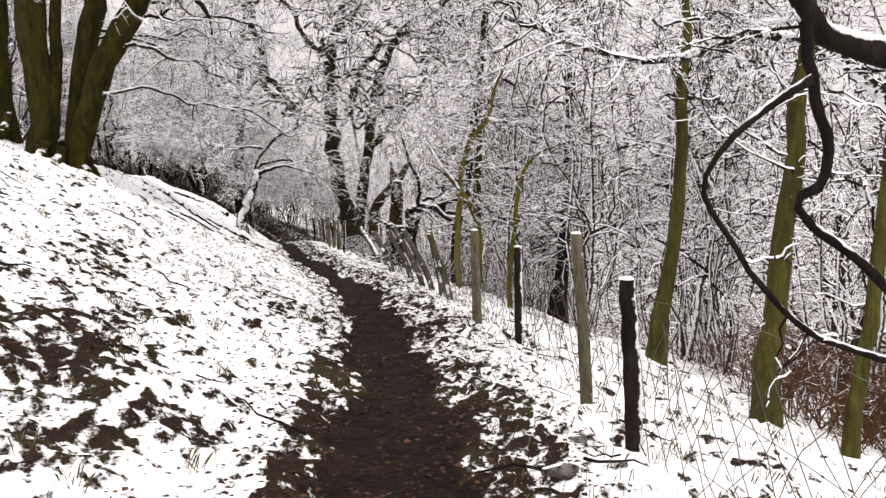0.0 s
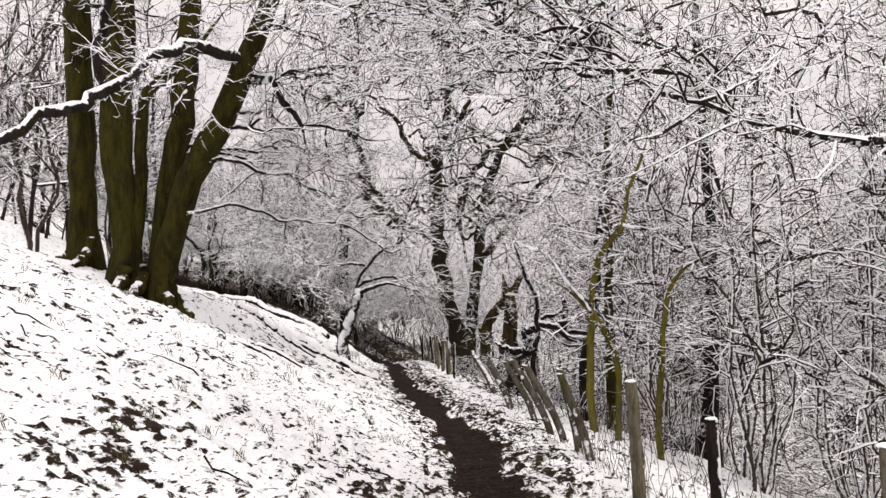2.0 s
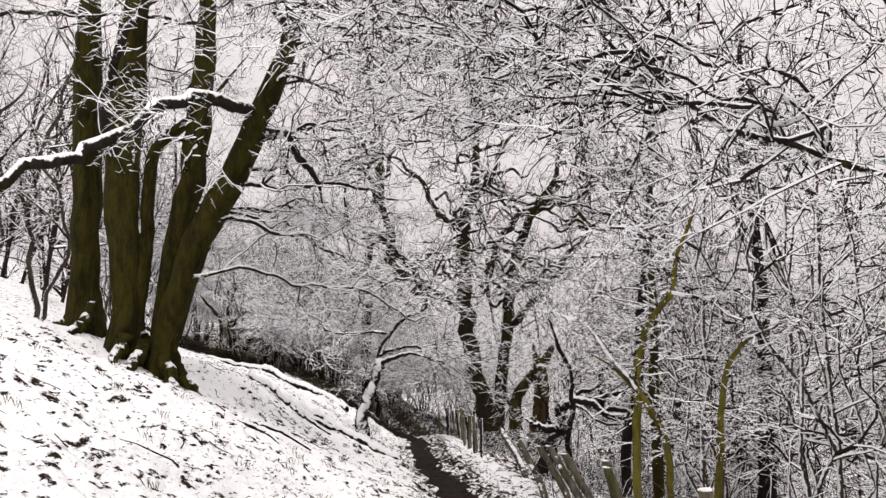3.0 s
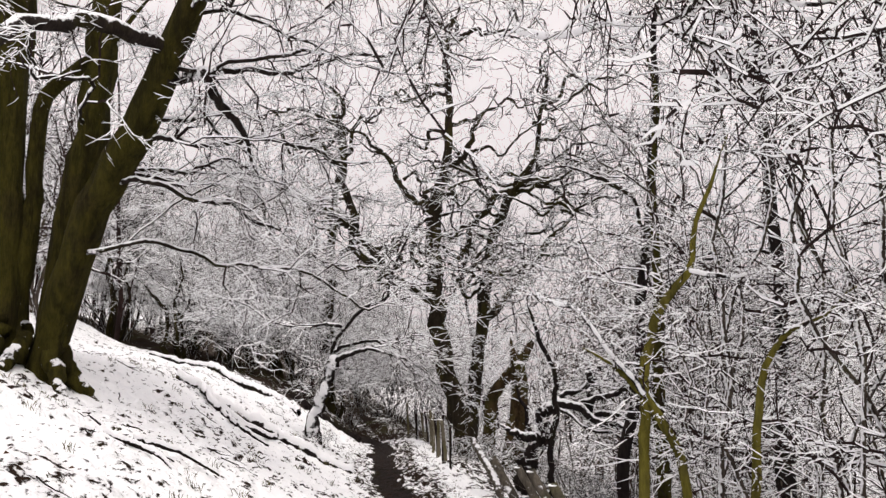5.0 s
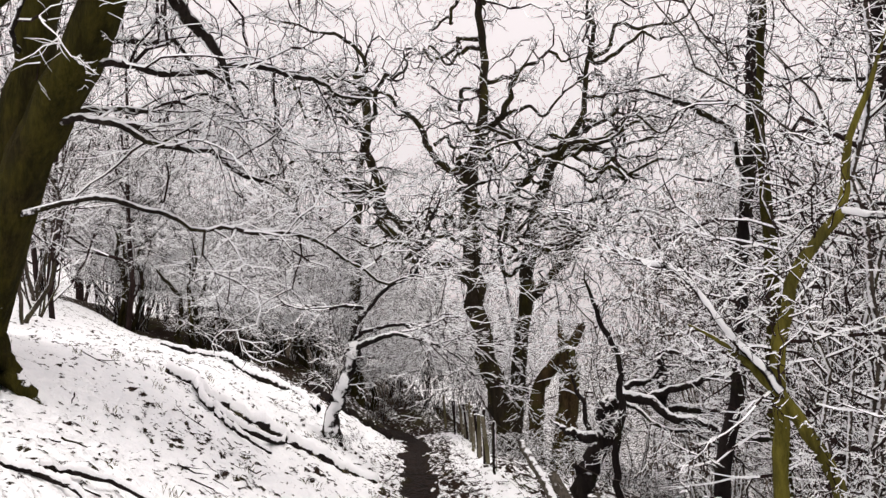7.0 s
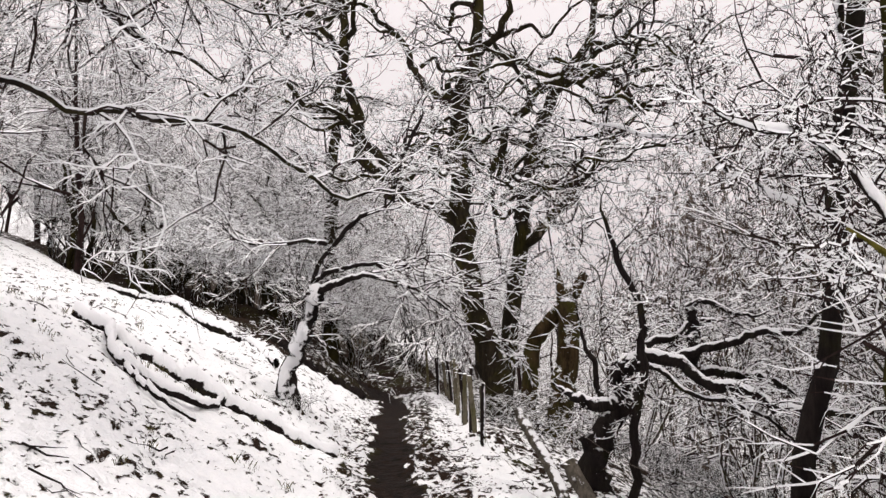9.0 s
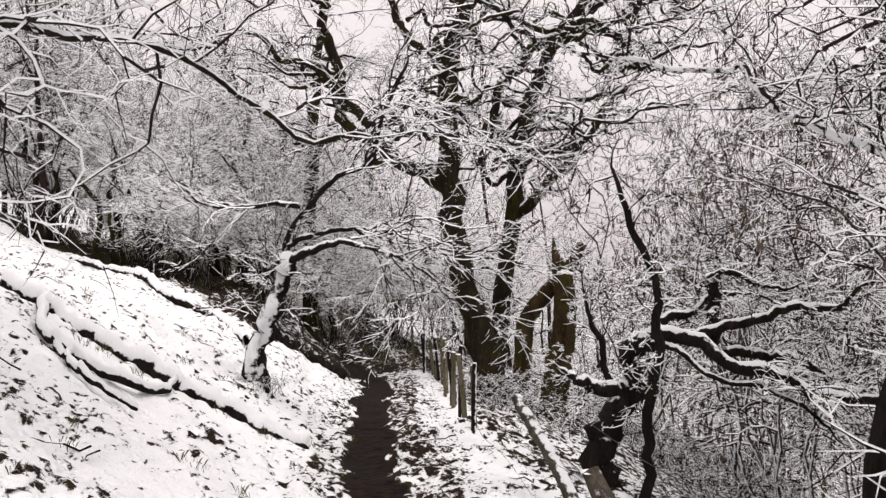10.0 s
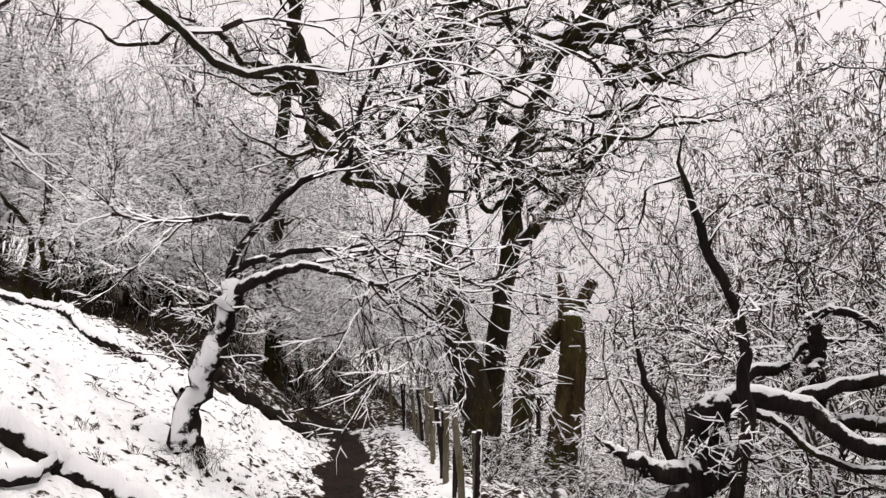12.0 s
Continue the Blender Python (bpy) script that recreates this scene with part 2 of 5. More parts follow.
def land(x, y):
    x, y = np.asarray(x, float), np.asarray(y, float)
    u = x - path_x(y)
    near, brow = smooth_curve(np.maximum(u, -4), CROSS_U, CROSS_Z, 0.22), smooth_curve(-4, CROSS_U, CROSS_Z, 0.22)
    z = smooth_curve(y, RISE_Y, RISE_Z, 2.0) + near * np.where(u < 0, np.interp(y, BANK_Y, BANK_K), 1.0)
    z = z + (smooth_curve(np.minimum(u, -4), CROSS_U, CROSS_Z, 0.22) - brow) * np.interp(y, [15, 20, 26], [1.0, 0.55, 0.8])
    late = np.interp(y, [21, 25, 36, 44], [0, 1, 1, 0])
    z = z + late * (0.34 * np.exp(-(((u + 1.9) / 0.85) ** 2)) - 0.42 * np.clip((-u - 3.2) / 2.0, 0, 1) * np.interp(y, [30, 34], [1, 0]))
    far = np.clip(np.abs(u) / 6, 0, 1)
    z = z + far * 0.10 * wave(x, y, 0.7, 1.0) + far * np.clip(np.abs(u) / 60, 0, 1) * 2.0 * wave(x, y, 0.06, 3.0)
    z = z - 0.34 * np.exp(-(((x + 6.3) / 1.5) ** 2) - ((y - 15.2) / 2.0) ** 2)  # worn ground at the foot of the beech
    dip = hollow(x, y)
    back = np.clip(dip - hollow(x, y - 4.0), 0, 1)  # strip just beyond the log
    return z + dip * np.clip(-u / 2, 0, 1) * (0.42 * np.exp(-(((u + 3.0) / 1.4) ** 2)) - 0.34 * back)


def land_at(x, y):
    return float(land(x, y))


# ---- mesh helpers ----
def mesh_ob(name, v, f, mats, index=None, parent=None, label="", smooth=True):
    me = bpy.data.meshes.new(name)
    v, f = np.asarray(v, np.float32), np.asarray(f, np.int32)
    k = f.shape[1]
    me.vertices.add(len(v))
    me.vertices.foreach_set("co", v.ravel())
    me.loops.add(f.size)
    me.loops.foreach_set("vertex_index", f.ravel())
    me.polygons.add(len(f))
    me.polygons.foreach_set("loop_start", np.arange(0, f.size, k, dtype=np.int32))
    if index is not None:
        me.polygons.foreach_set("material_index", np.asarray(index, np.int32))
    me.polygons.foreach_set("use_smooth", np.full(len(f), smooth))
    for m in mats:
        me.materials.append(m)
    me.update(calc_edges=True)
    ob = new(name, me)
    if parent is not None:
        ob.parent = parent
    return tagged(ob, label)


def part(name, bm, material, parent, label=""):
    me = bpy.data.meshes.new(name)
    bm.to_mesh(me)
    bm.free()
    me.materials.append(material)
    ob = new(name, me)
    ob.parent = parent
    return tagged(ob, label)


def thing(name, label, category, group="", kind="", at=(0, 0, 0)):
    ob = new(name)
    ob.location = at
    return tagged(ob, label, category, group, kind)


def resample(pts, k, rough=0.0, seed=0):
    """A limb's centre line and radius, as k even steps along a smooth curve through its points."""
    p = np.asarray(pts, float)
    n = len(p)
    d = np.r_[0, np.cumsum(np.linalg.norm(np.diff(p[:, :3], axis=0), axis=1))]
    s = np.linspace(0, d[-1], k)
    out = np.empty((k, 4))
    m = np.gradient(p, d, axis=0) if n > 2 else np.tile((p[1] - p[0]) / d[-1], (2, 1))
    i = np.clip(np.searchsorted(d, s, side="right") - 1, 0, n - 2)
    h = (d[i + 1] - d[i])[:, None]
    t = ((s - d[i]) / (d[i + 1] - d[i]))[:, None]
    out = (2 * t**3 - 3 * t**2 + 1) * p[i] + (t**3 - 2 * t**2 + t) * h * m[i] + (-2 * t**3 + 3 * t**2) * p[i + 1] + (t**3 - t**2) * h * m[i + 1]
    out[:, 3] = np.maximum(out[:, 3], 0.004)
    if rough:
        r = np.random.default_rng(seed)
        j = r.normal(size=(k, 3))
        j[0] = 0
        out[:, :3] += j * out[:, 3:4] * rough
    return out


def sinuous(c, amp, seed):
    """Lets a limb wander from side to side, by amp of each wavelength, but not at its foot."""
    r = np.random.default_rng(seed)
    d = np.r_[0, np.cumsum(np.linalg.norm(np.diff(c[:, :3], axis=0), axis=1))]
    off = sum(amp * w * np.sin(2 * np.pi * d[:, None] / (w * r.uniform(0.8, 1.3)) + r.uniform(0, 6.28, 3)) for w in (0.45, 0.9, 2.1))
    out = c.copy()
    out[:, :3] += (off - off[0]) * np.clip(d / 0.5, 0, 1)[:, None]
    return out


def frames_of(P):
    T = np.gradient(P, axis=1)
    T /= np.linalg.norm(T, axis=2, keepdims=True) + 1e-9
    S = np.cross(T, UP)
    n = np.linalg.norm(S, axis=2, keepdims=True)
    S = np.where(n < 0.12, np.cross(T, np.array([0.0, 1.0, 0.0])), S)
    S /= np.linalg.norm(S, axis=2, keepdims=True) + 1e-9
    return T, S, np.cross(S, T)


def twig_arrays(P, R, load=1.0, r=None, fine=False):
    """Thin twigs: a lozenge section, its upper half a ridge of snow where the twig lies flat enough to hold it."""
    r = r or rng
    N, K, _ = P.shape
    T, S, V = frames_of(P)
    flat = np.sqrt(np.clip(1 - T[..., 2] ** 2, 0, 1))[..., None]
    thin = np.linspace(1.0, 0.25, K)[None, :, None] if K > 2 else np.array([1.0, 0.2])[None, :, None]
    Rr = R[..., None] * np.where(thin < 0.26, 0.4, 1.0)
    lift = Rr * 0.9 + load * np.clip(flat - 0.35, 0, 1) * (0.5 * Rr + 0.0088 * thin**0.7 * r.uniform(0.6, 1.4, (N, 1, 1)))
    rings = [P - S * Rr, P - V * Rr, P + S * Rr, P + V * lift]
    if fine:
        rings = [rings[0] - V * Rr * 0.5, rings[2] - V * Rr * 0.5, rings[3]]
    g = len(rings)
    v = np.stack(rings, axis=2).reshape(-1, 3)
    base = (np.arange(N)[:, None] * K + np.arange(K - 1)[None, :]) * g
    q = []
    for a in range(g):
        b = (a + 1) % g
        q.append(np.stack([base + a, base + b, base + g + b, base + g + a], axis=-1))
    f = np.stack(q, axis=2)
    hold = (0.5 * (flat[:, 1:, 0] + flat[:, :-1, 0]) > 0.52) & (r.random((N, K - 1)) < 0.71 * load)
    idx = np.zeros((N, K - 1, g), int)
    idx[..., g - 2] = hold
    idx[..., g - 1] = hold
    return v, f.reshape(-1, 4), idx.ravel()


def limb_ob(name, c, bark, parent, sides=10, load=1.0, seed=0, label="", knots=0.10):
    """A trunk or limb: a ribbed, uneven tube, with a bank of snow along its upper side where it lies flat enough."""
    K = c.shape[0]
    T = np.gradient(c[:, :3], axis=0)
    T /= np.linalg.norm(T, axis=1, keepdims=True) + 1e-9
    side = np.cross(T[0], (0.0, 1.0, 0.0)) if abs(T[0, 1]) < 0.9 else np.cross(T[0], (1.0, 0.0, 0.0))
    S = np.empty((K, 3))
    for k in range(K):
        side = side - T[k] * side.dot(T[k])
        side = side / np.linalg.norm(side)
        S[k] = side
    V = np.cross(S, T)
    r = np.random.default_rng(seed + 11)
    ang = np.linspace(0, 2 * np.pi, sides, endpoint=False)
    rib = 1 + knots * np.sin(ang * 3 + r.random() * 6)[None, :] * 0.6 + knots * r.normal(size=(K, sides)) * 0.5
    flat = np.sqrt(np.clip(1 - T[:, 2] ** 2, 0, 1))
    a = np.cos(ang)[None, :, None] * S[:, None, :] + np.sin(ang)[None, :, None] * V[:, None, :]
    lump = np.convolve(r.uniform(0.2, 1.5, K + 2), (0.3, 0.4, 0.3), "valid")[:, None]
    top = np.clip(a[..., 2] + (0.14 if load > 1.6 else 0.0), 0, 1) ** 0.8 * np.clip((flat - 0.36) * 2.2, 0, 1)[:, None]
    thick = np.minimum(0.034, 0.010 + 0.32 * c[:, 3])[:, None] * load**1.5 * lump
    v = c[:, None, :3] + a * (c[:, 3][:, None] * rib)[..., None] + UP * (top * thick)[..., None]
    v = np.vstack([v.reshape(-1, 3), c[-1:, :3] + T[-1] * c[-1, 3] * 0.4])
    i, j = np.meshgrid(np.arange(K - 1), np.arange(sides), indexing="ij")
    j2 = (j + 1) % sides
    f = np.stack([i * sides + j, i * sides + j2, (i + 1) * sides + j2, (i + 1) * sides + j], axis=-1).reshape(-1, 4)
    e = np.arange(sides)
    cap = np.stack([(K - 1) * sides + e, (K - 1) * sides + (e + 1) % sides, np.full(sides, K * sides)], axis=-1)
    me = bpy.data.meshes.new(name)
    me.from_pydata(v.tolist(), [], f.tolist() + cap.tolist())
    me.polygons.foreach_set("use_smooth", np.ones(len(me.polygons), bool))
    at = me.attributes.new("snow", "FLOAT", "POINT")
    at.data.foreach_set("value", np.r_[(top * np.clip(load, 0, 1) * (0.75 + 0.25 * lump) + top * 0.5 * max(0.0, load - 1)).ravel(), 0.0].astype(np.float32))
    me.materials.append(bark)
    ob = new(name, me)
    ob.parent = parent
    return tagged(ob, label)


def grow(P, R, n, lo, hi, angle, length, K=5, wig=0.25, lift=0.0, thin=0.011, r=None, flatten=0.75, taper=0.35, cap=1.0):
    """Children of the branches P: n on each, between lo and hi of its length, each about 'length' times as long as it."""
    r = r or rng
    N, K0, _ = P.shape
    idx = np.repeat(np.arange(N), n)
    M = len(idx)
    t = r.uniform(lo, hi, M) * (K0 - 1)
    i = np.minimum(t.astype(int), K0 - 2)
    w = (t - i)[:, None]
    base = P[idx, i] * (1 - w) + P[idx, i + 1] * w
    tan = P[idx, i + 1] - P[idx, i]
    tan /= np.linalg.norm(tan, axis=1, keepdims=True) + 1e-9
    rad = R[idx, i] * (1 - w[:, 0]) + R[idx, i + 1] * w[:, 0]
    plen = np.linalg.norm(np.diff(P, axis=1), axis=2).sum(1)[idx]
    L = np.minimum(plen * length * r.uniform(0.55, 1.25, M) * (1.2 - 0.6 * t / (K0 - 1)), cap * r.uniform(0.6, 1.1, M))
    side = r.normal(size=(M, 3))
    side[:, 2] *= flatten
    side -= (side * tan).sum(1, keepdims=True) * tan
    side /= np.linalg.norm(side, axis=1, keepdims=True) + 1e-9
    a = np.radians(r.normal(angle, 12, M))[:, None]
    d = tan * np.cos(a) + side * np.sin(a)
    out = np.empty((M, K, 3))
    out[:, 0] = base
    for k in range(1, K):
        d = d + r.normal(size=(M, 3)) * wig + UP * lift
        d /= np.linalg.norm(d, axis=1, keepdims=True) + 1e-9
        out[:, k] = out[:, k - 1] + d * (L / (K - 1))[:, None]
    r0 = np.clip(np.minimum(rad * 0.75, thin * L + 0.0012), 0.0030, None)
    return out, r0[:, None] * np.linspace(1, taper, K)[None, :]


def crown(levels, sets, parent, bark, load=1.0, r=None, label="fine twigs outlined with snow"):
    """Grows twigs from limbs through the levels, and links all of them as one mesh under its tree."""
    r = r or rng
    P, R = sets
    vs, fs, xs, n = [], [], [], 0
    for kw in levels:
        P, R = grow(P, R, r=r, **kw)
        v, f, x = twig_arrays(P, R, load, r, kw is not levels[0])
        vs.append(v), fs.append(f + n), xs.append(x)
        n += len(v)
    return mesh_ob("crown", np.vstack(vs), np.vstack(fs), [bark, SNOW], np.concatenate(xs), parent, label, False)


def rooted(pts, kind):
    """Carries a stem down into the ground with a flare at its foot."""
    x, y, z, w = pts[0]
    if kind != "stem":
        return pts
    g = land_at(x, y)
    if z > g + 0.25:
        return [(x, y, g - 0.15, w * 1.18), (x, y, g + 0.12, w * 1.04)] + list(pts)
    return [(x, y, min(z, g) - 0.2, w * 1.3), (x, y, max(z, g) + 0.05, w * 1.05)] + list(pts[1:])


def drawn_out(pts, r):
    """Lets a limb run out into a thin, wandering end."""
    a, b = np.array(pts[-2]), np.array(pts[-1])
    if b[3] > 0.055 and b[2] < 3.6:
        return pts
    d = (b - a)[:3] / (np.linalg.norm((b - a)[:3]) + 1e-9)
    length = sum(math.dist(p[:3], q[:3]) for p, q in zip(pts, pts[1:]))
    step = min(1.1, max(0.15, 7 * b[3]), 0.3 * length)
    out, q = list(pts), b[:3]
    for k in (0.6, 0.32, 0.12):
        d = d + r.normal(size=3) * 0.25 + UP * 0.08
        d /= np.linalg.norm(d)
        q = q + d * step
        out.append((*q, max(0.004, b[3] * k)))
    return out


def tree(name, label, limbs, bark, levels, seed, group="", limb_bark=None, sides=12, load=1.0, steps=26, wobble=0.12, stem_load=1.0, twig_bark=None, stem_from=0.2, bare=(), bend=0.035):
    r = np.random.default_rng(seed)
    root = thing(name, label, "tree", group)
    lines, trunk = [], None
    for i, (kind, pts) in enumerate(limbs):
        c = resample(rooted(drawn_out(pts, r) if levels else pts, kind), steps, wobble, seed + i)
        c = sinuous(c, bend if kind != "stem" else 0.006, seed + i)
        ob = limb_ob("trunk" if kind == "stem" else "limb", c, bark if kind == "stem" else limb_bark or bark, root if kind == "stem" else trunk, sides if kind == "stem" else 10, load if kind != "stem" else stem_load, seed + i)
        trunk = ob if trunk is None else trunk
        if i not in bare:
            lines.append(resample(c[int(stem_from * steps):], steps) if kind == "stem" else c)
    if levels:
        A = np.array(lines)
        crown(levels, (A[..., :3], A[..., 3]), root, twig_bark or BARK_TWIG, load, r)
    return root


# ---- ground ----
def build_ground():
    us = np.r_[-400, -250, -160, -120, -90, -70, -55, -45, -38, -32, -27, -23, -20, -17, -15, -13, np.arange(-11.5, -6, 0.25), np.arange(-6, 3, 0.06), np.arange(3, 12, 0.3), 13, 15, 18, 22, 27, 33, 40, 48, 57, 67, 80, 95, 115, 140, 180, 250, 400]
    ys = np.r_[-300, -150, -80, -50, -30, -20, -14, -10, -7, -5, -3.5, np.arange(-2, 2.5, 0.25), np.arange(2.5, 24, 0.07), np.arange(24, 46, 0.2), 47, 49, 52, 56, 61, 67, 74, 82, 92, 105, 120, 140, 170, 220, 320, 600]
    U, Y = np.meshgrid(us, ys)
    X = path_x(np.clip(Y, -60, 200)) + U
    Z = land(X, Y)
    near = np.exp(-((np.maximum(np.abs(U + 1.5) - 5, 0)) / 4.0) ** 2) * (Y > 1) * (Y < 46)
    flat = np.stack([X, Y], -1).reshape(-1, 2)
    w = near.ravel()
    lump = np.zeros(len(flat))
    for i in np.nonzero(w > 0.05)[0]:
        x, y = flat[i]
        lump[i] = 0.6 * noise.noise((x * 5.5, y * 5.5, 0.3)) + 0.7 * noise.noise((x * 11, y * 11, 4.0)) + 0.8 * noise.noise((x * 1.6, y * 1.6, 9.0))
    lump = lump.reshape(U.shape)
    half = np.interp(Y, [0, 4, 8, 16, 22, 30, 34], [0.38, 0.355, 0.295, 0.25, 0.245, 0.27, 0.4])
    wig = 0.10 * wave(X, Y, 2.3, 0.4) + 0.05 * wave(X, Y, 6.1, 1.2)
    bend = np.interp(Y, [30, 33, 36, 40, 60], [0, 0.5, 2.2, 6.0, 14.0])
    trod = np.clip((half - np.abs(U + bend + wig * 0.8)) / 0.10 + 0.5, 0, 1)
    Z = Z + near * lump * (0.086 - 0.058 * trod) - 0.03 * trod
    cover = np.interp(Y, [0, 6, 11, 16, 30], [0.715, 0.735, 0.755, 0.765, 0.76]) + 0 * U
    cover = np.where((U > 0.2) & (U < 1.25), 0.54 + 0.22 * np.clip((U - 0.65) / 0.4, 0, 1), cover)
    cover = np.where((U > 0.2) & (U < 0.85) & (Y < 6), 0.47, cover)
    cover = np.where((U < -0.2) & (U > -0.62), np.where(Y < 7, 0.42, 0.62), cover)
    cover = cover + 0.035 * wave(X, Y, 1.3, 2.0) * (U < -0.5)
    bare = 0 * U
    for bx, by, rx, ry, k in ((-3.3, 7.9, 0.22, 0.45, 1.2), (-2.95, 7.2, 0.28, 0.45, 1.0), (-2.2, 5.4, 0.22, 0.5, 0.8), (-1.98, 4.4, 0.2, 0.4, 0.9), (-1.72, 3.75, 0.2, 0.35, 0.9), (-1.5, 3.55, 0.15, 0.2, 0.9), (-1.26, 4.11, 0.16, 0.2, 1.9), (-2.9, 5.6, 0.35, 0.6, 0.8), (-2.45, 4.6, 0.25, 0.4, 0.7), (-1.7, 3.2, 0.25, 0.2, 0.9), (-2.06, 9.8, 0.3, 0.4, 0.7), (-1.68, 8.9, 0.28, 0.5, 1.2), (-2.3, 4.8, 0.9, 1.6, 0.45)):
        bare = bare + k * np.exp(-(((X - bx) / rx) ** 2 + ((Y - by) / ry) ** 2))
    cover = cover - 0.22 * np.clip(bare, 0, 1.6)
    cover = cover * (1 - (0.42 + 0.3 * np.clip((-U - 2) / 2, 0, 1)) * hollow(X, Y) * np.clip(1 - (np.abs(U + 4) - 7) / 8, 0.25, 1))
    cover = np.where(U > 2.2, 0.80 - 0.08 * np.clip((U - 3) / 4, 0, 1), cover)
    cover = np.where((U > 1.6) & (Y > 18), cover * (1 - 0.3 * np.clip((Y - 18) / 4, 0, 1)), cover)
    cover = np.clip(cover * (1 - trod), 0, 1)
    n, k = U.shape
    i, j = np.meshgrid(np.arange(n - 1), np.arange(k - 1), indexing="ij")
    f = np.stack([i * k + j, i * k + j + 1, (i + 1) * k + j + 1, (i + 1) * k + j], -1).reshape(-1, 4)
    ob = mesh_ob("ground", np.stack([X, Y, Z], -1).reshape(-1, 3), f, [GROUND])
    for key, val in (("cover", cover), ("mud", trod), ("lump", lump * near)):
        at = ob.data.attributes.new(key, "FLOAT", "POINT")
        at.data.foreach_set("value", val.ravel().astype(np.float32))
    return tagged(ob, "snow-covered hillside with a dark muddy footpath across it", "ground", kind="structure")


build_ground()

# ---- trees along the way: stems and limbs as (x, y, z, radius) ----
def add_limb(limbs, kind, *points):
    limbs.append((kind, list(points)))


BEECH = []
add_limb(BEECH, "stem", (-8.73, 16.4, 2.78, 0.33), (-8.74, 16.3, 5.31, 0.239), (-8.8, 16.2, 7.61, 0.227), (-8.76, 16.1, 9.09, 0.155), (-8.9, 16.0, 11.73, 0.106), (-9.1, 15.9, 15.2, 0.065))
add_limb(BEECH, "stem", (-7.63, 15.9, 2.33, 0.285), (-7.74, 15.82, 4.66, 0.271), (-7.69, 15.74, 7.04, 0.255), (-7.57, 15.66, 8.44, 0.178), (-7.55, 15.58, 11.27, 0.111), (-7.56, 15.5, 14.58, 0.062))
add_limb(BEECH, "stem", (-7.52, 16.0, 2.82, 0.144), (-7.44, 16.0, 3.79, 0.126), (-7.39, 16.0, 4.87, 0.107), (-7.27, 16.0, 5.77, 0.098), (-6.86, 16.0, 6.1, 0.088), (-6.65, 16.0, 6.24, 0.069))
add_limb(BEECH, "stem", (-7.18, 16.2, 2.49, 0.19), (-6.99, 16.17, 3.99, 0.195), (-6.74, 16.13, 5.17, 0.205), (-6.63, 16.1, 6.16, 0.20), (-6.55, 16.07, 6.97, 0.179), (-6.53, 16.03, 8.84, 0.131), (-6.46, 16.0, 12.54, 0.073))
add_limb(BEECH, "stem", (-7.06, 16.0, 1.86, 0.235), (-6.74, 15.86, 3.17, 0.225), (-6.29, 15.71, 4.18, 0.22), (-5.75, 15.57, 4.98, 0.224), (-5.34, 15.43, 5.73, 0.194), (-4.86, 15.29, 6.75, 0.156), (-4.24, 15.14, 8.18, 0.119), (-3.44, 15.0, 9.97, 0.064))
add_limb(BEECH, "limb", (-5.28, 15.4, 5.96, 0.09), (-5.56, 14.58, 6.13, 0.085), (-5.76, 13.77, 5.74, 0.078), (-5.99, 12.95, 5.14, 0.068), (-6.2, 12.13, 4.55, 0.06), (-6.66, 11.32, 4.0, 0.06), (-7.48, 10.5, 3.56, 0.05))
add_limb(BEECH, "limb", (-7.72, 15.79, 5.45, 0.087), (-7.83, 15.6, 5.6, 0.087), (-7.85, 15.33, 6.21, 0.085), (-7.57, 15.07, 6.98, 0.075), (-7.18, 14.8, 7.42, 0.055))
add_limb(BEECH, "limb", (-6.59, 15.81, 3.51, 0.023), (-6.15, 15.6, 3.42, 0.023), (-5.64, 16.2, 3.52, 0.021), (-4.93, 16.8, 3.43, 0.018), (-4.13, 17.4, 3.21, 0.015), (-3.25, 18.0, 2.92, 0.012))
add_limb(BEECH, "limb", (-5.47, 15.47, 5.5, 0.073), (-5.36, 15.4, 5.59, 0.073), (-5.06, 15.8, 5.79, 0.049), (-4.57, 16.2, 5.94, 0.032), (-3.73, 16.6, 6.18, 0.022), (-2.91, 17.0, 6.39, 0.015))
add_limb(BEECH, "limb", (-4.67, 15.24, 7.2, 0.066), (-4.67, 14.5, 7.24, 0.066), (-2.93, 13.93, 6.55, 0.048), (-1.97, 13.36, 5.79, 0.035), (-1.31, 12.79, 5.13, 0.029), (-0.85, 12.21, 4.64, 0.024), (-0.43, 11.64, 4.16, 0.02), (-0.23, 11.07, 3.88, 0.014), (-0.06, 10.5, 3.59, 0.008))
add_limb(BEECH, "limb", (-5.15, 15.68, 5.73, 0.067), (-4.74, 15.5, 5.64, 0.067), (-4.52, 15.75, 5.23, 0.061), (-4.33, 16.0, 4.94, 0.031))
add_limb(BEECH, "limb", (-5.79, 15.58, 4.92, 0.03), (-5.59, 15.6, 4.94, 0.03), (-4.94, 16.23, 4.94, 0.028), (-3.96, 16.87, 5.02, 0.019), (-3.44, 17.5, 5.04, 0.012))
add_limb(BEECH, "limb", (-6.14, 15.67, 4.41, 0.027), (-5.83, 15.6, 4.36, 0.027), (-5.07, 16.55, 4.32, 0.022), (-4.49, 17.5, 4.02, 0.016))
MID = []
add_limb(MID, "stem", (-7.81, 32.0, 0.58, 0.208), (-7.82, 32.0, 2.43, 0.181), (-7.81, 32.0, 4.39, 0.168), (-7.79, 32.0, 5.66, 0.154), (-7.68, 32.0, 7.51, 0.099), (-7.55, 32.0, 9.94, 0.057))
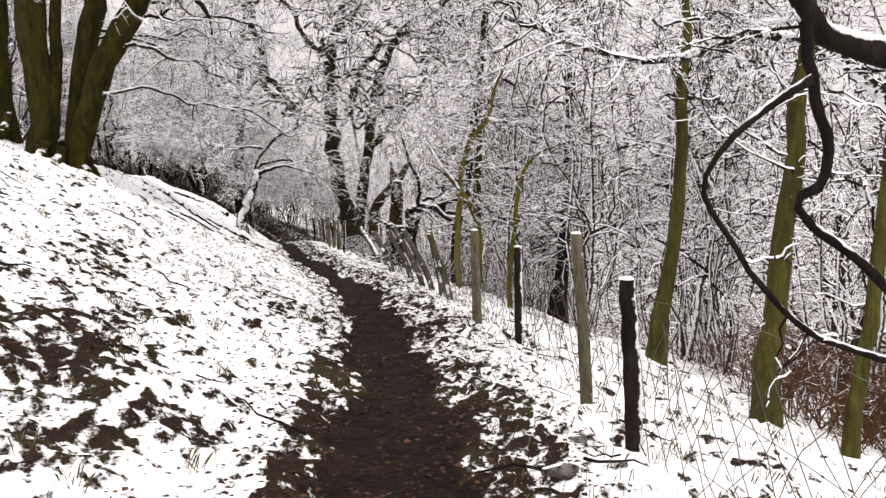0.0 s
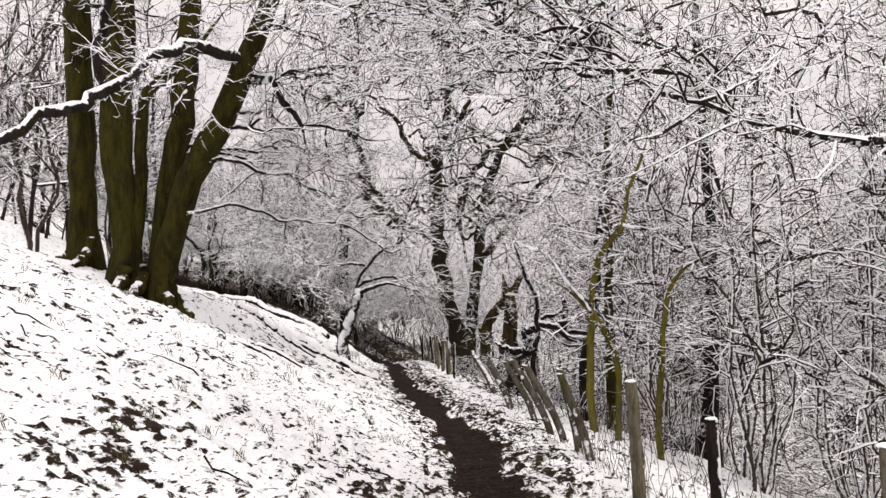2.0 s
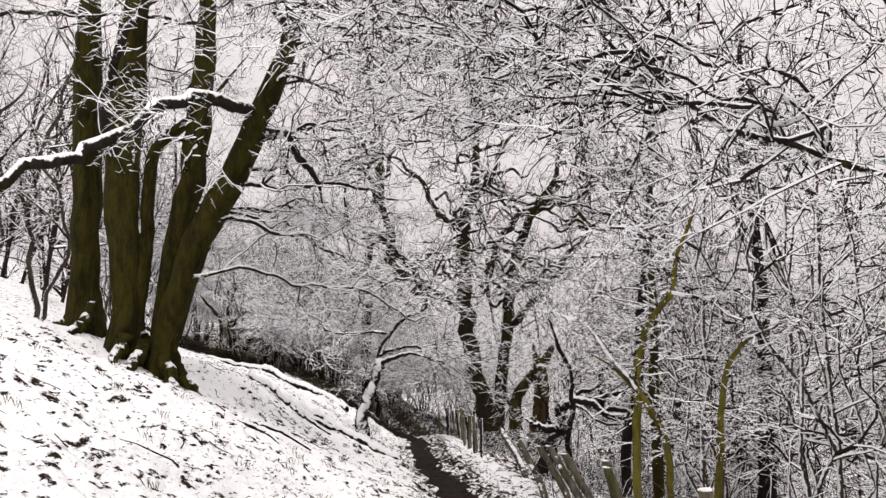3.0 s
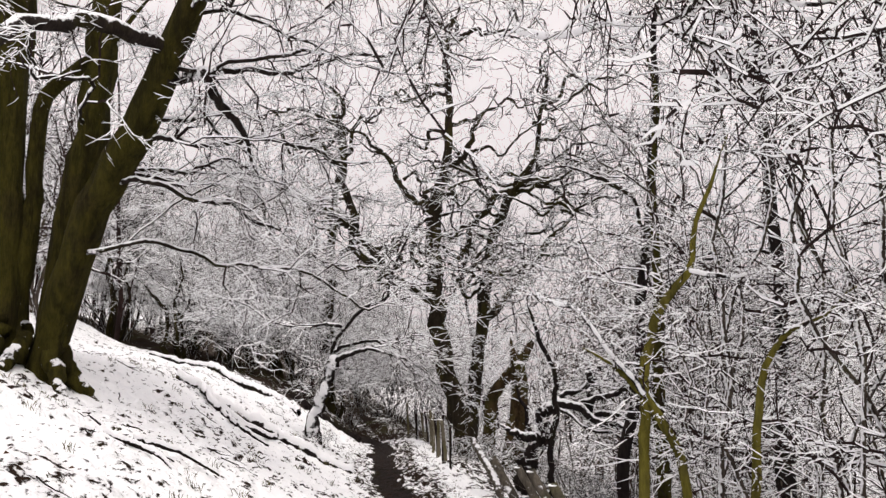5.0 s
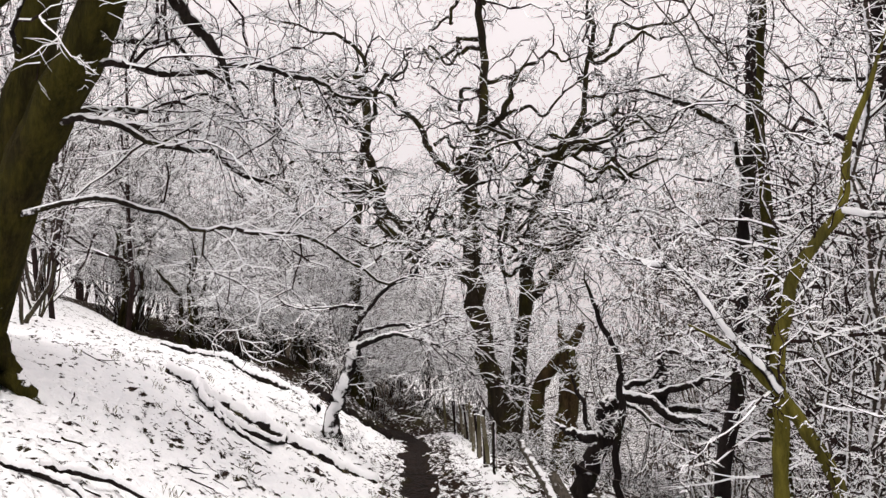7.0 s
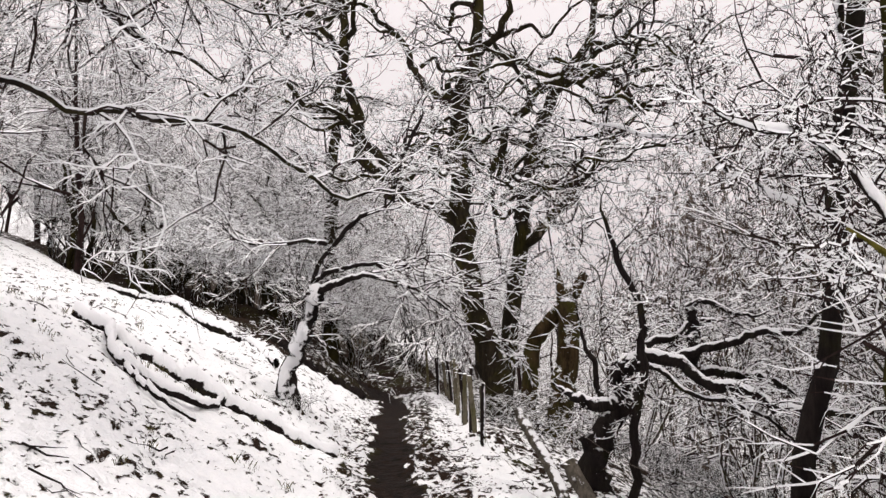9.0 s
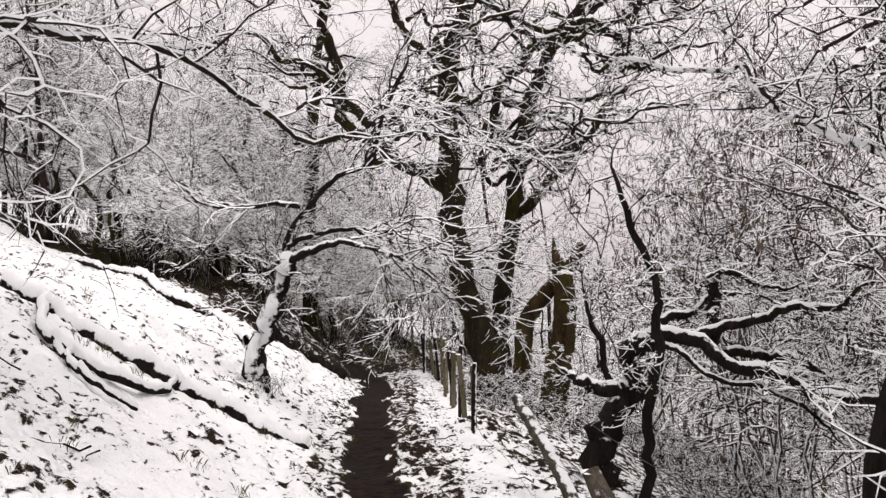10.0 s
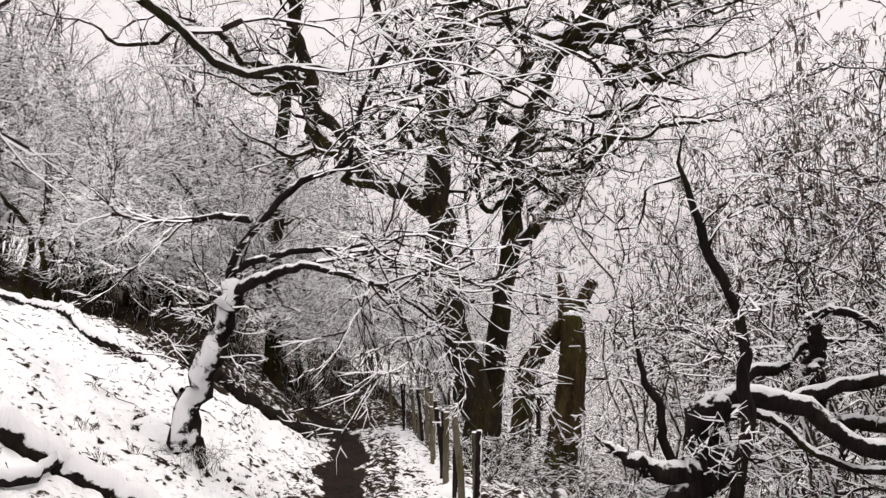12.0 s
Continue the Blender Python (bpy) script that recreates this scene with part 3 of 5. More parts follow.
add_limb(MID, "limb", (-7.78, 32.0, 5.09, 0.098), (-7.38, 32.0, 5.86, 0.084), (-7.1, 32.0, 6.63, 0.056))
add_limb(MID, "limb", (-7.89, 32.0, 5.52, 0.07), (-8.55, 32.0, 5.9, 0.056), (-8.85, 32.0, 6.26, 0.035))
BENT = []
add_limb(BENT, "stem", (-5.43, 22.4, 0.95, 0.15), (-5.36, 22.4, 1.25, 0.105), (-5.24, 22.35, 1.62, 0.125), (-5.06, 22.3, 2.04, 0.095), (-5.0, 22.3, 2.37, 0.12))
add_limb(BENT, "limb", (-5.03, 22.3, 2.34, 0.048), (-5.0, 22.3, 2.54, 0.036), (-4.8, 22.3, 2.97, 0.033), (-4.36, 22.3, 3.36, 0.03), (-3.95, 22.3, 3.51, 0.026), (-3.82, 22.3, 3.91, 0.022), (-3.55, 22.3, 4.63, 0.02))
add_limb(BENT, "limb", (-5.05, 22.3, 2.17, 0.053), (-4.55, 22.05, 2.32, 0.045), (-4.02, 21.8, 2.42, 0.028), (-3.4, 21.55, 2.22, 0.018), (-2.88, 21.3, 1.91, 0.009))
add_limb(BENT, "limb", (-5.03, 22.3, 2.4, 0.033), (-4.44, 22.12, 2.65, 0.029), (-3.74, 21.95, 2.62, 0.022), (-3.07, 21.78, 2.38, 0.015), (-2.62, 21.6, 2.09, 0.009))
add_limb(BENT, "limb", (-4.84, 22.3, 2.93, 0.033), (-5.39, 22.47, 3.03, 0.027), (-5.97, 22.63, 3.03, 0.017), (-6.49, 22.8, 3.17, 0.011))
OAKA = []
add_limb(OAKA, "stem", (-3.13, 29.0, 0.33, 0.341), (-3.56, 29.0, 1.84, 0.255), (-3.85, 29.0, 3.51, 0.252), (-3.97, 29.0, 5.21, 0.217), (-3.9, 29.0, 6.68, 0.194), (-3.59, 29.0, 7.66, 0.146), (-3.45, 29.0, 9.4, 0.11), (-3.37, 29.0, 12.18, 0.062))
add_limb(OAKA, "limb", (-3.95, 29.0, 4.05, 0.18), (-4.71, 29.0, 4.44, 0.16), (-5.33, 29.0, 4.95, 0.145), (-5.96, 29.0, 5.3, 0.13), (-6.21, 29.0, 6.29, 0.115), (-6.48, 29.0, 7.57, 0.112), (-6.61, 29.0, 9.11, 0.075))
add_limb(OAKA, "limb", (-3.9, 29.0, 6.68, 0.109), (-4.45, 29.0, 7.08, 0.086), (-5.01, 29.0, 7.87, 0.074), (-5.45, 29.0, 8.4, 0.05))
add_limb(OAKA, "limb", (-5.33, 29.0, 4.95, 0.098), (-5.87, 28.67, 5.83, 0.085), (-6.27, 28.33, 6.25, 0.06), (-6.66, 28.0, 6.42, 0.035))
add_limb(OAKA, "limb", (-3.59, 29.0, 7.66, 0.097), (-3.04, 28.5, 7.94, 0.077), (-2.64, 28.0, 8.67, 0.051))
OAKB = []
add_limb(OAKB, "stem", (-3.07, 30.0, 0.47, 0.204), (-2.81, 30.0, 2.33, 0.184), (-2.67, 30.0, 3.33, 0.175), (-2.46, 30.0, 5.1, 0.175), (-2.07, 30.0, 6.49, 0.144), (-1.56, 30.0, 7.49, 0.124), (-1.05, 30.0, 8.23, 0.083), (-0.78, 30.0, 9.89, 0.052))
add_limb(OAKB, "limb", (-3.35, 30.0, 5.26, 0.073), (-2.89, 30.0, 6.2, 0.093), (-2.25, 30.0, 7.07, 0.104), (-1.56, 30.0, 7.55, 0.103), (-0.69, 30.0, 7.5, 0.072), (0.03, 30.0, 6.83, 0.046))
add_limb(OAKB, "limb", (-2.76, 30.0, 3.4, 0.123), (-2.23, 30.0, 4.08, 0.113), (-1.47, 30.0, 4.81, 0.102), (-0.97, 30.0, 5.68, 0.082), (-0.47, 30.0, 6.1, 0.061), (0.02, 30.0, 6.64, 0.030))
add_limb(OAKB, "limb", (-1.56, 30.0, 7.49, 0.072), (-2.31, 30.0, 7.4, 0.062), (-2.94, 30.0, 7.95, 0.052), (-3.45, 30.0, 8.64, 0.042))
STUMP = []
add_limb(STUMP, "stem", (-1.86, 28.8, -0.51, 0.286), (-1.73, 28.8, 0.68, 0.253), (-1.6, 28.8, 1.6, 0.219), (-1.64, 28.8, 2.23, 0.173))
add_limb(STUMP, "stem", (-2.48, 29.0, 0.49, 0.175), (-2.27, 29.0, 1.48, 0.164), (-1.91, 29.0, 1.89, 0.152), (-1.5, 29.0, 2.41, 0.128), (-1.26, 29.0, 2.82, 0.082))
GNARL = []
add_limb(GNARL, "stem", (-1.18, 21.5, 0.0, 0.158), (-1.13, 21.5, 0.39, 0.144), (-0.93, 21.5, 0.66, 0.13), (-0.81, 21.5, 0.89, 0.13), (-0.87, 21.5, 1.13, 0.124), (-0.73, 21.5, 1.33, 0.117), (-0.49, 21.5, 1.4, 0.103))
add_limb(GNARL, "limb", (-0.67, 21.5, 1.34, 0.088), (-0.5, 21.36, 1.41, 0.076), (-0.22, 21.23, 1.38, 0.069), (0.05, 21.09, 1.2, 0.062), (0.38, 20.95, 1.17, 0.056), (0.7, 20.81, 0.97, 0.050), (1.0, 20.67, 0.85, 0.044), (1.29, 20.54, 0.86, 0.036), (1.76, 20.4, 0.79, 0.026))
add_limb(GNARL, "limb", (-0.2, 21.4, 1.37, 0.049), (-0.06, 21.32, 1.41, 0.048), (0.26, 21.24, 1.49, 0.045), (0.65, 21.16, 1.59, 0.039), (0.95, 21.08, 1.61, 0.031), (1.26, 21.0, 1.8, 0.018))
add_limb(GNARL, "limb", (0.08, 21.3, 1.21, 0.047), (0.31, 21.38, 1.24, 0.047), (0.69, 21.45, 1.14, 0.043), (1.0, 21.53, 1.06, 0.037), (1.19, 21.6, 0.92, 0.027))
add_limb(GNARL, "limb", (-0.65, 21.4, 1.3, 0.031), (-0.47, 21.27, 1.26, 0.03), (-0.09, 21.15, 0.97, 0.023), (0.38, 21.02, 0.77, 0.019), (0.94, 20.9, 0.51, 0.012))
add_limb(GNARL, "limb", (-0.67, 21.5, 1.33, 0.048), (-0.42, 21.62, 1.56, 0.045), (-0.11, 21.75, 1.61, 0.038), (0.22, 21.88, 1.8, 0.028), (0.51, 22.0, 1.87, 0.018))
add_limb(GNARL, "limb", (-0.78, 21.2, -0.29, 0.056), (-0.69, 21.2, 0.25, 0.056), (-0.68, 21.2, 0.62, 0.053), (-0.65, 21.2, 1.11, 0.053), (-0.64, 21.2, 1.5, 0.047), (-0.65, 21.2, 1.88, 0.04), (-0.78, 21.2, 2.35, 0.037), (-0.85, 21.2, 2.68, 0.034), (-0.95, 21.2, 2.96, 0.024))
add_limb(GNARL, "limb", (-0.86, 21.5, 0.77, 0.082), (-1.17, 21.5, 0.81, 0.076), (-1.4, 21.5, 0.87, 0.049))
add_limb(GNARL, "limb", (-1.05, 21.6, 0.81, 0.042), (-1.15, 21.6, 0.98, 0.038), (-1.28, 21.6, 1.32, 0.032), (-1.37, 21.6, 1.6, 0.021))
add_limb(GNARL, "limb", (-0.02, 21.5, 1.25, 0.06), (-0.03, 21.5, 1.7, 0.06), (-0.06, 21.5, 2.08, 0.057))
add_limb(GNARL, "limb", (-0.06, 21.5, 1.98, 0.036), (0.12, 21.45, 2.06, 0.03), (0.34, 21.4, 2.0, 0.026), (0.6, 21.35, 1.94, 0.018))
DARK = []
add_limb(DARK, "stem", (0.25, 17.6, 0.55, 0.082), (0.48, 17.6, 1.66, 0.076), (0.55, 17.6, 2.46, 0.07), (0.65, 17.6, 3.34, 0.066), (0.78, 17.6, 4.33, 0.064), (0.9, 17.6, 5.61, 0.045), (1.03, 17.6, 7.21, 0.025))
add_limb(DARK, "limb", (0.85, 17.6, 3.62, 0.034), (0.64, 17.45, 3.84, 0.032), (0.31, 17.3, 4.16, 0.03), (-0.02, 17.15, 4.38, 0.026), (-0.29, 17.0, 4.56, 0.018))
add_limb(DARK, "limb", (0.55, 17.6, 2.51, 0.03), (0.39, 17.88, 2.82, 0.026), (0.05, 18.16, 3.0, 0.022), (-0.21, 18.44, 3.38, 0.018), (-0.72, 18.72, 3.6, 0.014), (-1.3, 19.0, 3.72, 0.009))
ALDER = []
add_limb(ALDER, "stem", (0.67, 16.8, 0.91, 0.082), (0.7, 16.8, 2.05, 0.071), (0.73, 16.8, 3.38, 0.056), (0.74, 16.8, 4.5, 0.039), (0.79, 16.8, 5.9, 0.022))
MOSSY = []
add_limb(MOSSY, "stem", (0.28, 14.7, 0.86, 0.056), (0.28, 14.7, 1.4, 0.052), (0.32, 14.7, 1.87, 0.05), (0.53, 14.7, 2.56, 0.044), (0.82, 14.7, 2.99, 0.034), (0.89, 14.7, 3.39, 0.027), (1.14, 14.7, 3.92, 0.018))
add_limb(MOSSY, "stem", (0.63, 14.7, 0.86, 0.046), (0.48, 14.7, 1.36, 0.047), (0.28, 14.7, 1.7, 0.043))
add_limb(MOSSY, "limb", (0.29, 14.6, 1.7, 0.034), (0.06, 14.6, 2.05, 0.027), (-0.12, 14.6, 2.45, 0.024), (-0.41, 14.6, 2.59, 0.02), (-0.55, 14.6, 2.73, 0.013))
add_limb(MOSSY, "limb", (0.75, 14.7, 2.96, 0.022), (1.15, 14.6, 2.87, 0.018), (1.46, 14.6, 2.87, 0.012))
CURVED = []
add_limb(CURVED, "stem", (1.15, 14.2, 0.5, 0.045), (1.22, 14.2, 1.0, 0.042), (1.27, 14.2, 1.5, 0.038), (1.38, 14.2, 1.95, 0.032), (1.6, 14.2, 2.25, 0.022), (1.9, 14.2, 2.4, 0.014))
RIGHTA = []
add_limb(RIGHTA, "stem", (2.66, 10.2, -0.64, 0.133), (2.83, 10.2, 0.59, 0.091), (2.92, 10.2, 1.84, 0.076), (2.95, 10.2, 2.94, 0.069), (3.0, 10.2, 3.49, 0.055), (2.96, 10.2, 3.9, 0.048), (3.04, 10.2, 5.24, 0.031))
RIGHTB = []
add_limb(RIGHTB, "stem", (2.66, 6.8, -0.36, 0.122), (2.73, 6.8, 0.58, 0.089), (2.83, 6.8, 1.56, 0.079), (2.9, 6.8, 2.29, 0.069), (2.96, 6.8, 2.79, 0.06), (2.99, 6.8, 3.74, 0.046), (3.0, 6.8, 5.06, 0.023))
RIGHTC = []
add_limb(RIGHTC, "stem", (2.8, 20.0, -1.42, 0.261), (2.95, 20.0, 0.91, 0.136), (3.04, 20.0, 3.62, 0.102), (2.97, 20.0, 6.29, 0.074), (2.96, 20.0, 8.27, 0.04))
RIGHTD = []
add_limb(RIGHTD, "stem", (3.08, 6.2, -0.53, 0.069), (3.22, 6.2, 0.57, 0.055), (3.3, 6.2, 1.46, 0.051), (3.37, 6.2, 2.5, 0.038), (3.38, 6.2, 3.73, 0.021))
THORN = []
add_limb(THORN, "stem", (2.07, 2.6, 0.43, 0.135), (2.0, 2.6, 0.89, 0.116), (1.89, 2.6, 1.34, 0.106), (1.79, 2.6, 1.6, 0.088), (1.75, 2.6, 1.79, 0.079), (1.61, 2.6, 1.85, 0.061), (1.38, 2.6, 1.88, 0.037), (1.24, 2.6, 1.91, 0.033), (1.15, 2.6, 1.98, 0.03), (1.08, 2.6, 2.14, 0.026), (1.07, 2.6, 2.31, 0.017))
add_limb(THORN, "limb", (1.08, 2.5, 1.95, 0.019), (1.11, 2.5, 1.73, 0.017), (1.16, 2.5, 1.53, 0.016), (1.12, 2.5, 1.43, 0.014), (1.07, 2.5, 1.42, 0.012), (1.1, 2.5, 1.35, 0.013), (1.21, 2.5, 1.26, 0.013), (1.34, 2.5, 1.15, 0.014))
add_limb(THORN, "limb", (1.06, 2.4, 1.76, 0.01), (1.0, 2.4, 1.72, 0.009), (0.89, 2.4, 1.64, 0.008), (0.76, 2.4, 1.45, 0.008), (0.86, 2.4, 1.28, 0.008), (0.96, 2.4, 1.13, 0.008), (1.06, 2.4, 1.04, 0.007), (1.3, 2.4, 0.95, 0.007))
OVER = []
add_limb(OVER, "stem", (1.46, 9.0, 3.1, 0.022), (1.03, 9.0, 3.3, 0.019), (0.6, 9.0, 3.42, 0.018), (0.24, 9.0, 3.72, 0.018), (0.11, 9.0, 4.0, 0.018), (-0.09, 9.0, 4.25, 0.017), (-0.41, 9.0, 4.56, 0.009))
add_limb(OVER, "limb", (0.24, 9.0, 3.72, 0.013), (0.16, 9.0, 3.5, 0.011), (0.07, 9.0, 3.14, 0.009))
add_limb(OVER, "limb", (0.23, 8.8, 3.63, 0.012), (-0.08, 8.8, 3.97, 0.012), (-0.27, 8.8, 3.61, 0.011), (-0.14, 8.8, 3.27, 0.009), (0.05, 8.8, 3.12, 0.007))


OAK_TWIGS = [dict(n=8, lo=0.22, hi=1, angle=52, length=0.36, K=10, wig=0.55, lift=0.05, thin=0.018, cap=2.8), dict(n=5, lo=0.15, hi=1, angle=48, length=0.45, K=6, wig=0.42, thin=0.013, cap=1.4), dict(n=5, lo=0.1, hi=1, angle=45, length=0.5, K=3, wig=0.34, thin=0.010, cap=0.75)]
BEECH_TWIGS = [dict(n=11, lo=0.15, hi=1, angle=52, length=0.5, K=10, wig=0.36, lift=-0.03, thin=0.009, cap=2.2, flatten=0.25), dict(n=8, lo=0.1, hi=1, angle=42, length=0.45, K=6, wig=0.42, lift=-0.02, thin=0.007, cap=1.0, flatten=0.3), dict(n=5, lo=0.1, hi=1, angle=40, length=0.5, K=3, wig=0.42, thin=0.007, cap=0.4, flatten=0.3)]
BENT_TWIGS = [dict(n=14, lo=0.3, hi=1, angle=38, length=0.6, K=11, wig=0.2, lift=-0.012, thin=0.008, cap=2.1, flatten=0.5), dict(n=8, lo=0.1, hi=1, angle=36, length=0.45, K=6, wig=0.24, lift=-0.03, thin=0.008, cap=0.9, flatten=0.4), dict(n=5, lo=0.1, hi=1, angle=34, length=0.5, K=3, wig=0.22, thin=0.007, cap=0.5, flatten=0.4)]
THIN_TWIGS = [dict(n=18, lo=0.2, hi=1, angle=58, length=0.3, K=7, wig=0.2, lift=0.04, thin=0.010, cap=2.0), dict(n=7, lo=0.15, hi=1, angle=45, length=0.42, K=5, wig=0.26, thin=0.009, cap=0.9), dict(n=4, lo=0.1, hi=1, angle=42, length=0.5, K=3, wig=0.22, thin=0.009, cap=0.5)]
NEAR_TWIGS = [dict(n=24, lo=0.2, hi=1, angle=58, length=0.3, K=10, wig=0.42, lift=0.05, thin=0.0075, cap=1.7), dict(n=7, lo=0.15, hi=1, angle=45, length=0.42, K=6, wig=0.36, thin=0.006, cap=0.75), dict(n=4, lo=0.1, hi=1, angle=42, length=0.5, K=4, wig=0.34, thin=0.006, cap=0.36)]
OVER_TWIGS = [dict(n=15, lo=0.2, hi=1, angle=55, length=0.4, K=8, wig=0.34, lift=0.02, thin=0.0075, cap=1.5), dict(n=6, lo=0.15, hi=1, angle=45, length=0.42, K=5, wig=0.36, thin=0.006, cap=0.7), dict(n=4, lo=0.1, hi=1, angle=42, length=0.5, K=3, wig=0.34, thin=0.006, cap=0.36)]
GNARL_TWIGS = [dict(n=10, lo=0.25, hi=1, angle=55, length=0.42, K=11, wig=0.42, lift=0.03, thin=0.011, cap=1.2), dict(n=6, lo=0.15, hi=1, angle=48, length=0.45, K=7, wig=0.42, thin=0.009, cap=0.7), dict(n=5, lo=0.1, hi=1, angle=45, length=0.5, K=3, wig=0.36, thin=0.008, cap=0.4)]
THORN_TWIGS = [dict(n=5, lo=0.3, hi=1, angle=60, length=0.2, K=8, wig=0.5, thin=0.009, cap=0.4), dict(n=3, lo=0.2, hi=1, angle=50, length=0.5, K=5, wig=0.45, thin=0.007, cap=0.2)]


def side_limbs(limbs, which, n, z0, z1, az, length, w, droop, seed, crook=0.0):
    """More limbs from the stems listed, at heights z0 to z1, heading about az degrees (0: +x, 90: +y)."""
    r = np.random.default_rng(seed)
    out = list(limbs)
    for k in range(n):
        c = resample(limbs[which[k % len(which)]][1], 40)
        z = r.uniform(z0, z1)
        i = int(np.argmin(np.abs(c[:, 2] - z)))
        a = radians(r.normal(az[0], az[1]))
        L = length * r.uniform(0.7, 1.25)
        d = np.array([math.cos(a), math.sin(a), 0.0])
        q = c[i, :3]
        s = r.normal(size=3) * 0.12
        pts = [(*(q + d * L * f + UP * L * (0.22 * f - droop * f * f) + s * math.sin(3 * f) * L * 0.5), w * (1.05 - f)) for f in (0.0, 0.1, 0.22, 0.36, 0.5, 0.65, 0.8, 0.95)]
        pts = pts[:1] + [(*(np.array(p[:3]) + r.normal(size=3) * crook * L), p[3]) for p in pts[1:]]
        out.append(("limb", pts))
    return out


OVER[0] = ("stem", [(4.7, 8.0, -1.2, 0.12), (4.6, 8.0, 1.2, 0.10), (4.2, 8.2, 2.6, 0.07), (3.1, 8.5, 3.15, 0.04), (2.3, 8.9, 2.9, 0.034)] + OVER[0][1])
OVER = side_limbs(OVER, (0,), 30, 3.0, 5.2, (180, 75), 2.6, 0.013, 0.0, 9, 0.035)
BEECH = side_limbs(BEECH, (3, 4, 4), 26, 4.6, 11.5, (8, 32), 3.6, 0.026, 0.30, 3, 0.02)
BEECH = side_limbs(BEECH, (0, 1), 5, 6.0, 12, (150, 40), 4.0, 0.05, 0.2, 4)
BEECH = side_limbs(BEECH, (0, 1, 3), 9, 6.8, 9.5, (70, 60), 2.6, 0.035, 0.25, 14)
MID = side_limbs(MID, (0,), 8, 3.0, 8.5, (0, 120), 2.4, 0.035, 0.15, 5, 0.03)
OAKA = side_limbs(OAKA, (0, 1), 27, 4.5, 13, (170, 110), 3.8, 0.065, 0.05, 6, 0.045)
OAKB = side_limbs(OAKB, (0,), 24, 4.0, 10.5, (0, 100), 3.8, 0.06, 0.05, 7, 0.045)
for k, limbs in enumerate((OAKA, OAKB)):
    limbs += side_limbs(limbs, (1, 2, 3), 8, 3.5, 12, (90, 160), 2.8, 0.05, 0.0, 16 + k, 0.05)[len(limbs):]
RIGHTC = side_limbs(RIGHTC, (0,), 7, 1.0, 8, (0, 120), 2.6, 0.03, 0.05, 8)

beech = tree("beech_tree", "multi-stemmed beech with olive bark and snowy limbs on the bank", BEECH, BARK_BEECH, BEECH_TWIGS, 21, sides=14, steps=30, wobble=0.07, load=1.3, limb_bark=BARK_DUSTED, stem_load=0.5, stem_from=0.6, bare=(2, 5, 6, 9))
for k, (x, y, a, s) in enumerate(((-7.0, 15.95, -40, 0.75), (-6.98, 16.0, 10, 0.7), (-7.2, 15.85, -95, 0.7), (-7.55, 15.8, -80, 0.8), (-8.4, 16.25, -100, 0.75), (-8.6, 16.3, -160, 0.7))):
    dx, dy = math.cos(radians(a)) * s, math.sin(radians(a)) * s
    g = [land_at(x + dx * f, y + dy * f) for f in (0.1, 0.35, 0.6, 0.95)]
    limb_ob("root", resample([(x + dx * 0.1, y + dy * 0.1, g[0] + 0.5, 0.10), (x + dx * 0.35, y + dy * 0.35, g[1] + 0.16, 0.11), (x + dx * 0.6, y + dy * 0.6, g[2] + 0.03, 0.08), (x + dx * 0.95, y + dy * 0.95, g[3] - 0.08, 0.04)], 16, 0.22, k), BARK_BEECH, beech, 9, 0.9, k, "mossy root spreading into the snow")
tree("slender_tree", "slim dark tree with a broken fork above the hollow", MID, BARK_OAK, THIN_TWIGS, 22)
tree("leaning_tree", "crooked leaning tree plastered with snow, arching over the path", BENT, BARK_PLASTER, BENT_TWIGS, 23, load=1.0, wobble=0.22, bend=0.014, limb_bark=BARK_DARK, stem_load=0.6)
tree("oak_tree", "large oak with crooked snow-topped limbs beside the fence", OAKA, BARK_OAK, OAK_TWIGS, 24, "old oaks", steps=34, wobble=0.17, stem_from=0.45, load=1.05)
tree("oak_tree", "forked oak with dark twisting limbs behind the broken trunk", OAKB, BARK_OAK, OAK_TWIGS, 25, "old oaks", steps=34, wobble=0.17, stem_from=0.45, load=1.05)
tree("gnarled_tree", "gnarled dark tree with heavy snow-laden horizontal limbs", GNARL, BARK_DARK, GNARL_TWIGS, 26, load=1.1, wobble=0.26, bend=0.02)
tree("dark_tree", "slim dark-barked tree with snow-laden side limbs behind the fence", DARK, BARK_DARK, NEAR_TWIGS, 27, load=1.0, limb_bark=BARK_DUSTED)
tree("alder_tree", "slim olive-barked tree beside the dark tree", ALDER, BARK_BEECH, NEAR_TWIGS, 28)
tree("mossy_sapling", "curved yellow-green mossy sapling with snowy side branches", MOSSY, BARK_LICHEN, NEAR_TWIGS, 29, load=1.05, limb_bark=BARK_PLASTER)
tree("mossy_sapling", "short yellow-green sapling bending over at its snowy top", CURVED, BARK_LICHEN, NEAR_TWIGS, 41)
for k, (pts, text) in enumerate(((RIGHTA, "straight green-barked tree below the fence"), (RIGHTB, "tall mossy green tree on the slope below the fence"), (RIGHTC, "dark straight tree on the slope below the fence"), (RIGHTD, "thin green-barked tree on the lower slope"))):
    tree("slope_tree", text, pts, BARK_DARK if k == 2 else BARK_MOSS, NEAR_TWIGS, 31 + k, "trees below the fence")
tree("thorn_tree", "twisted black thorn tree with thick snow on its boughs", THORN, BARK_DARK, THORN_TWIGS, 36, wobble=0.2, load=0.9, bend=0.004)
tree("overhanging_tree", "bare tree reaching a snowy bough over the path", OVER, BARK_DUSTED, OVER_TWIGS, 37, wobble=0.22, load=1.15)


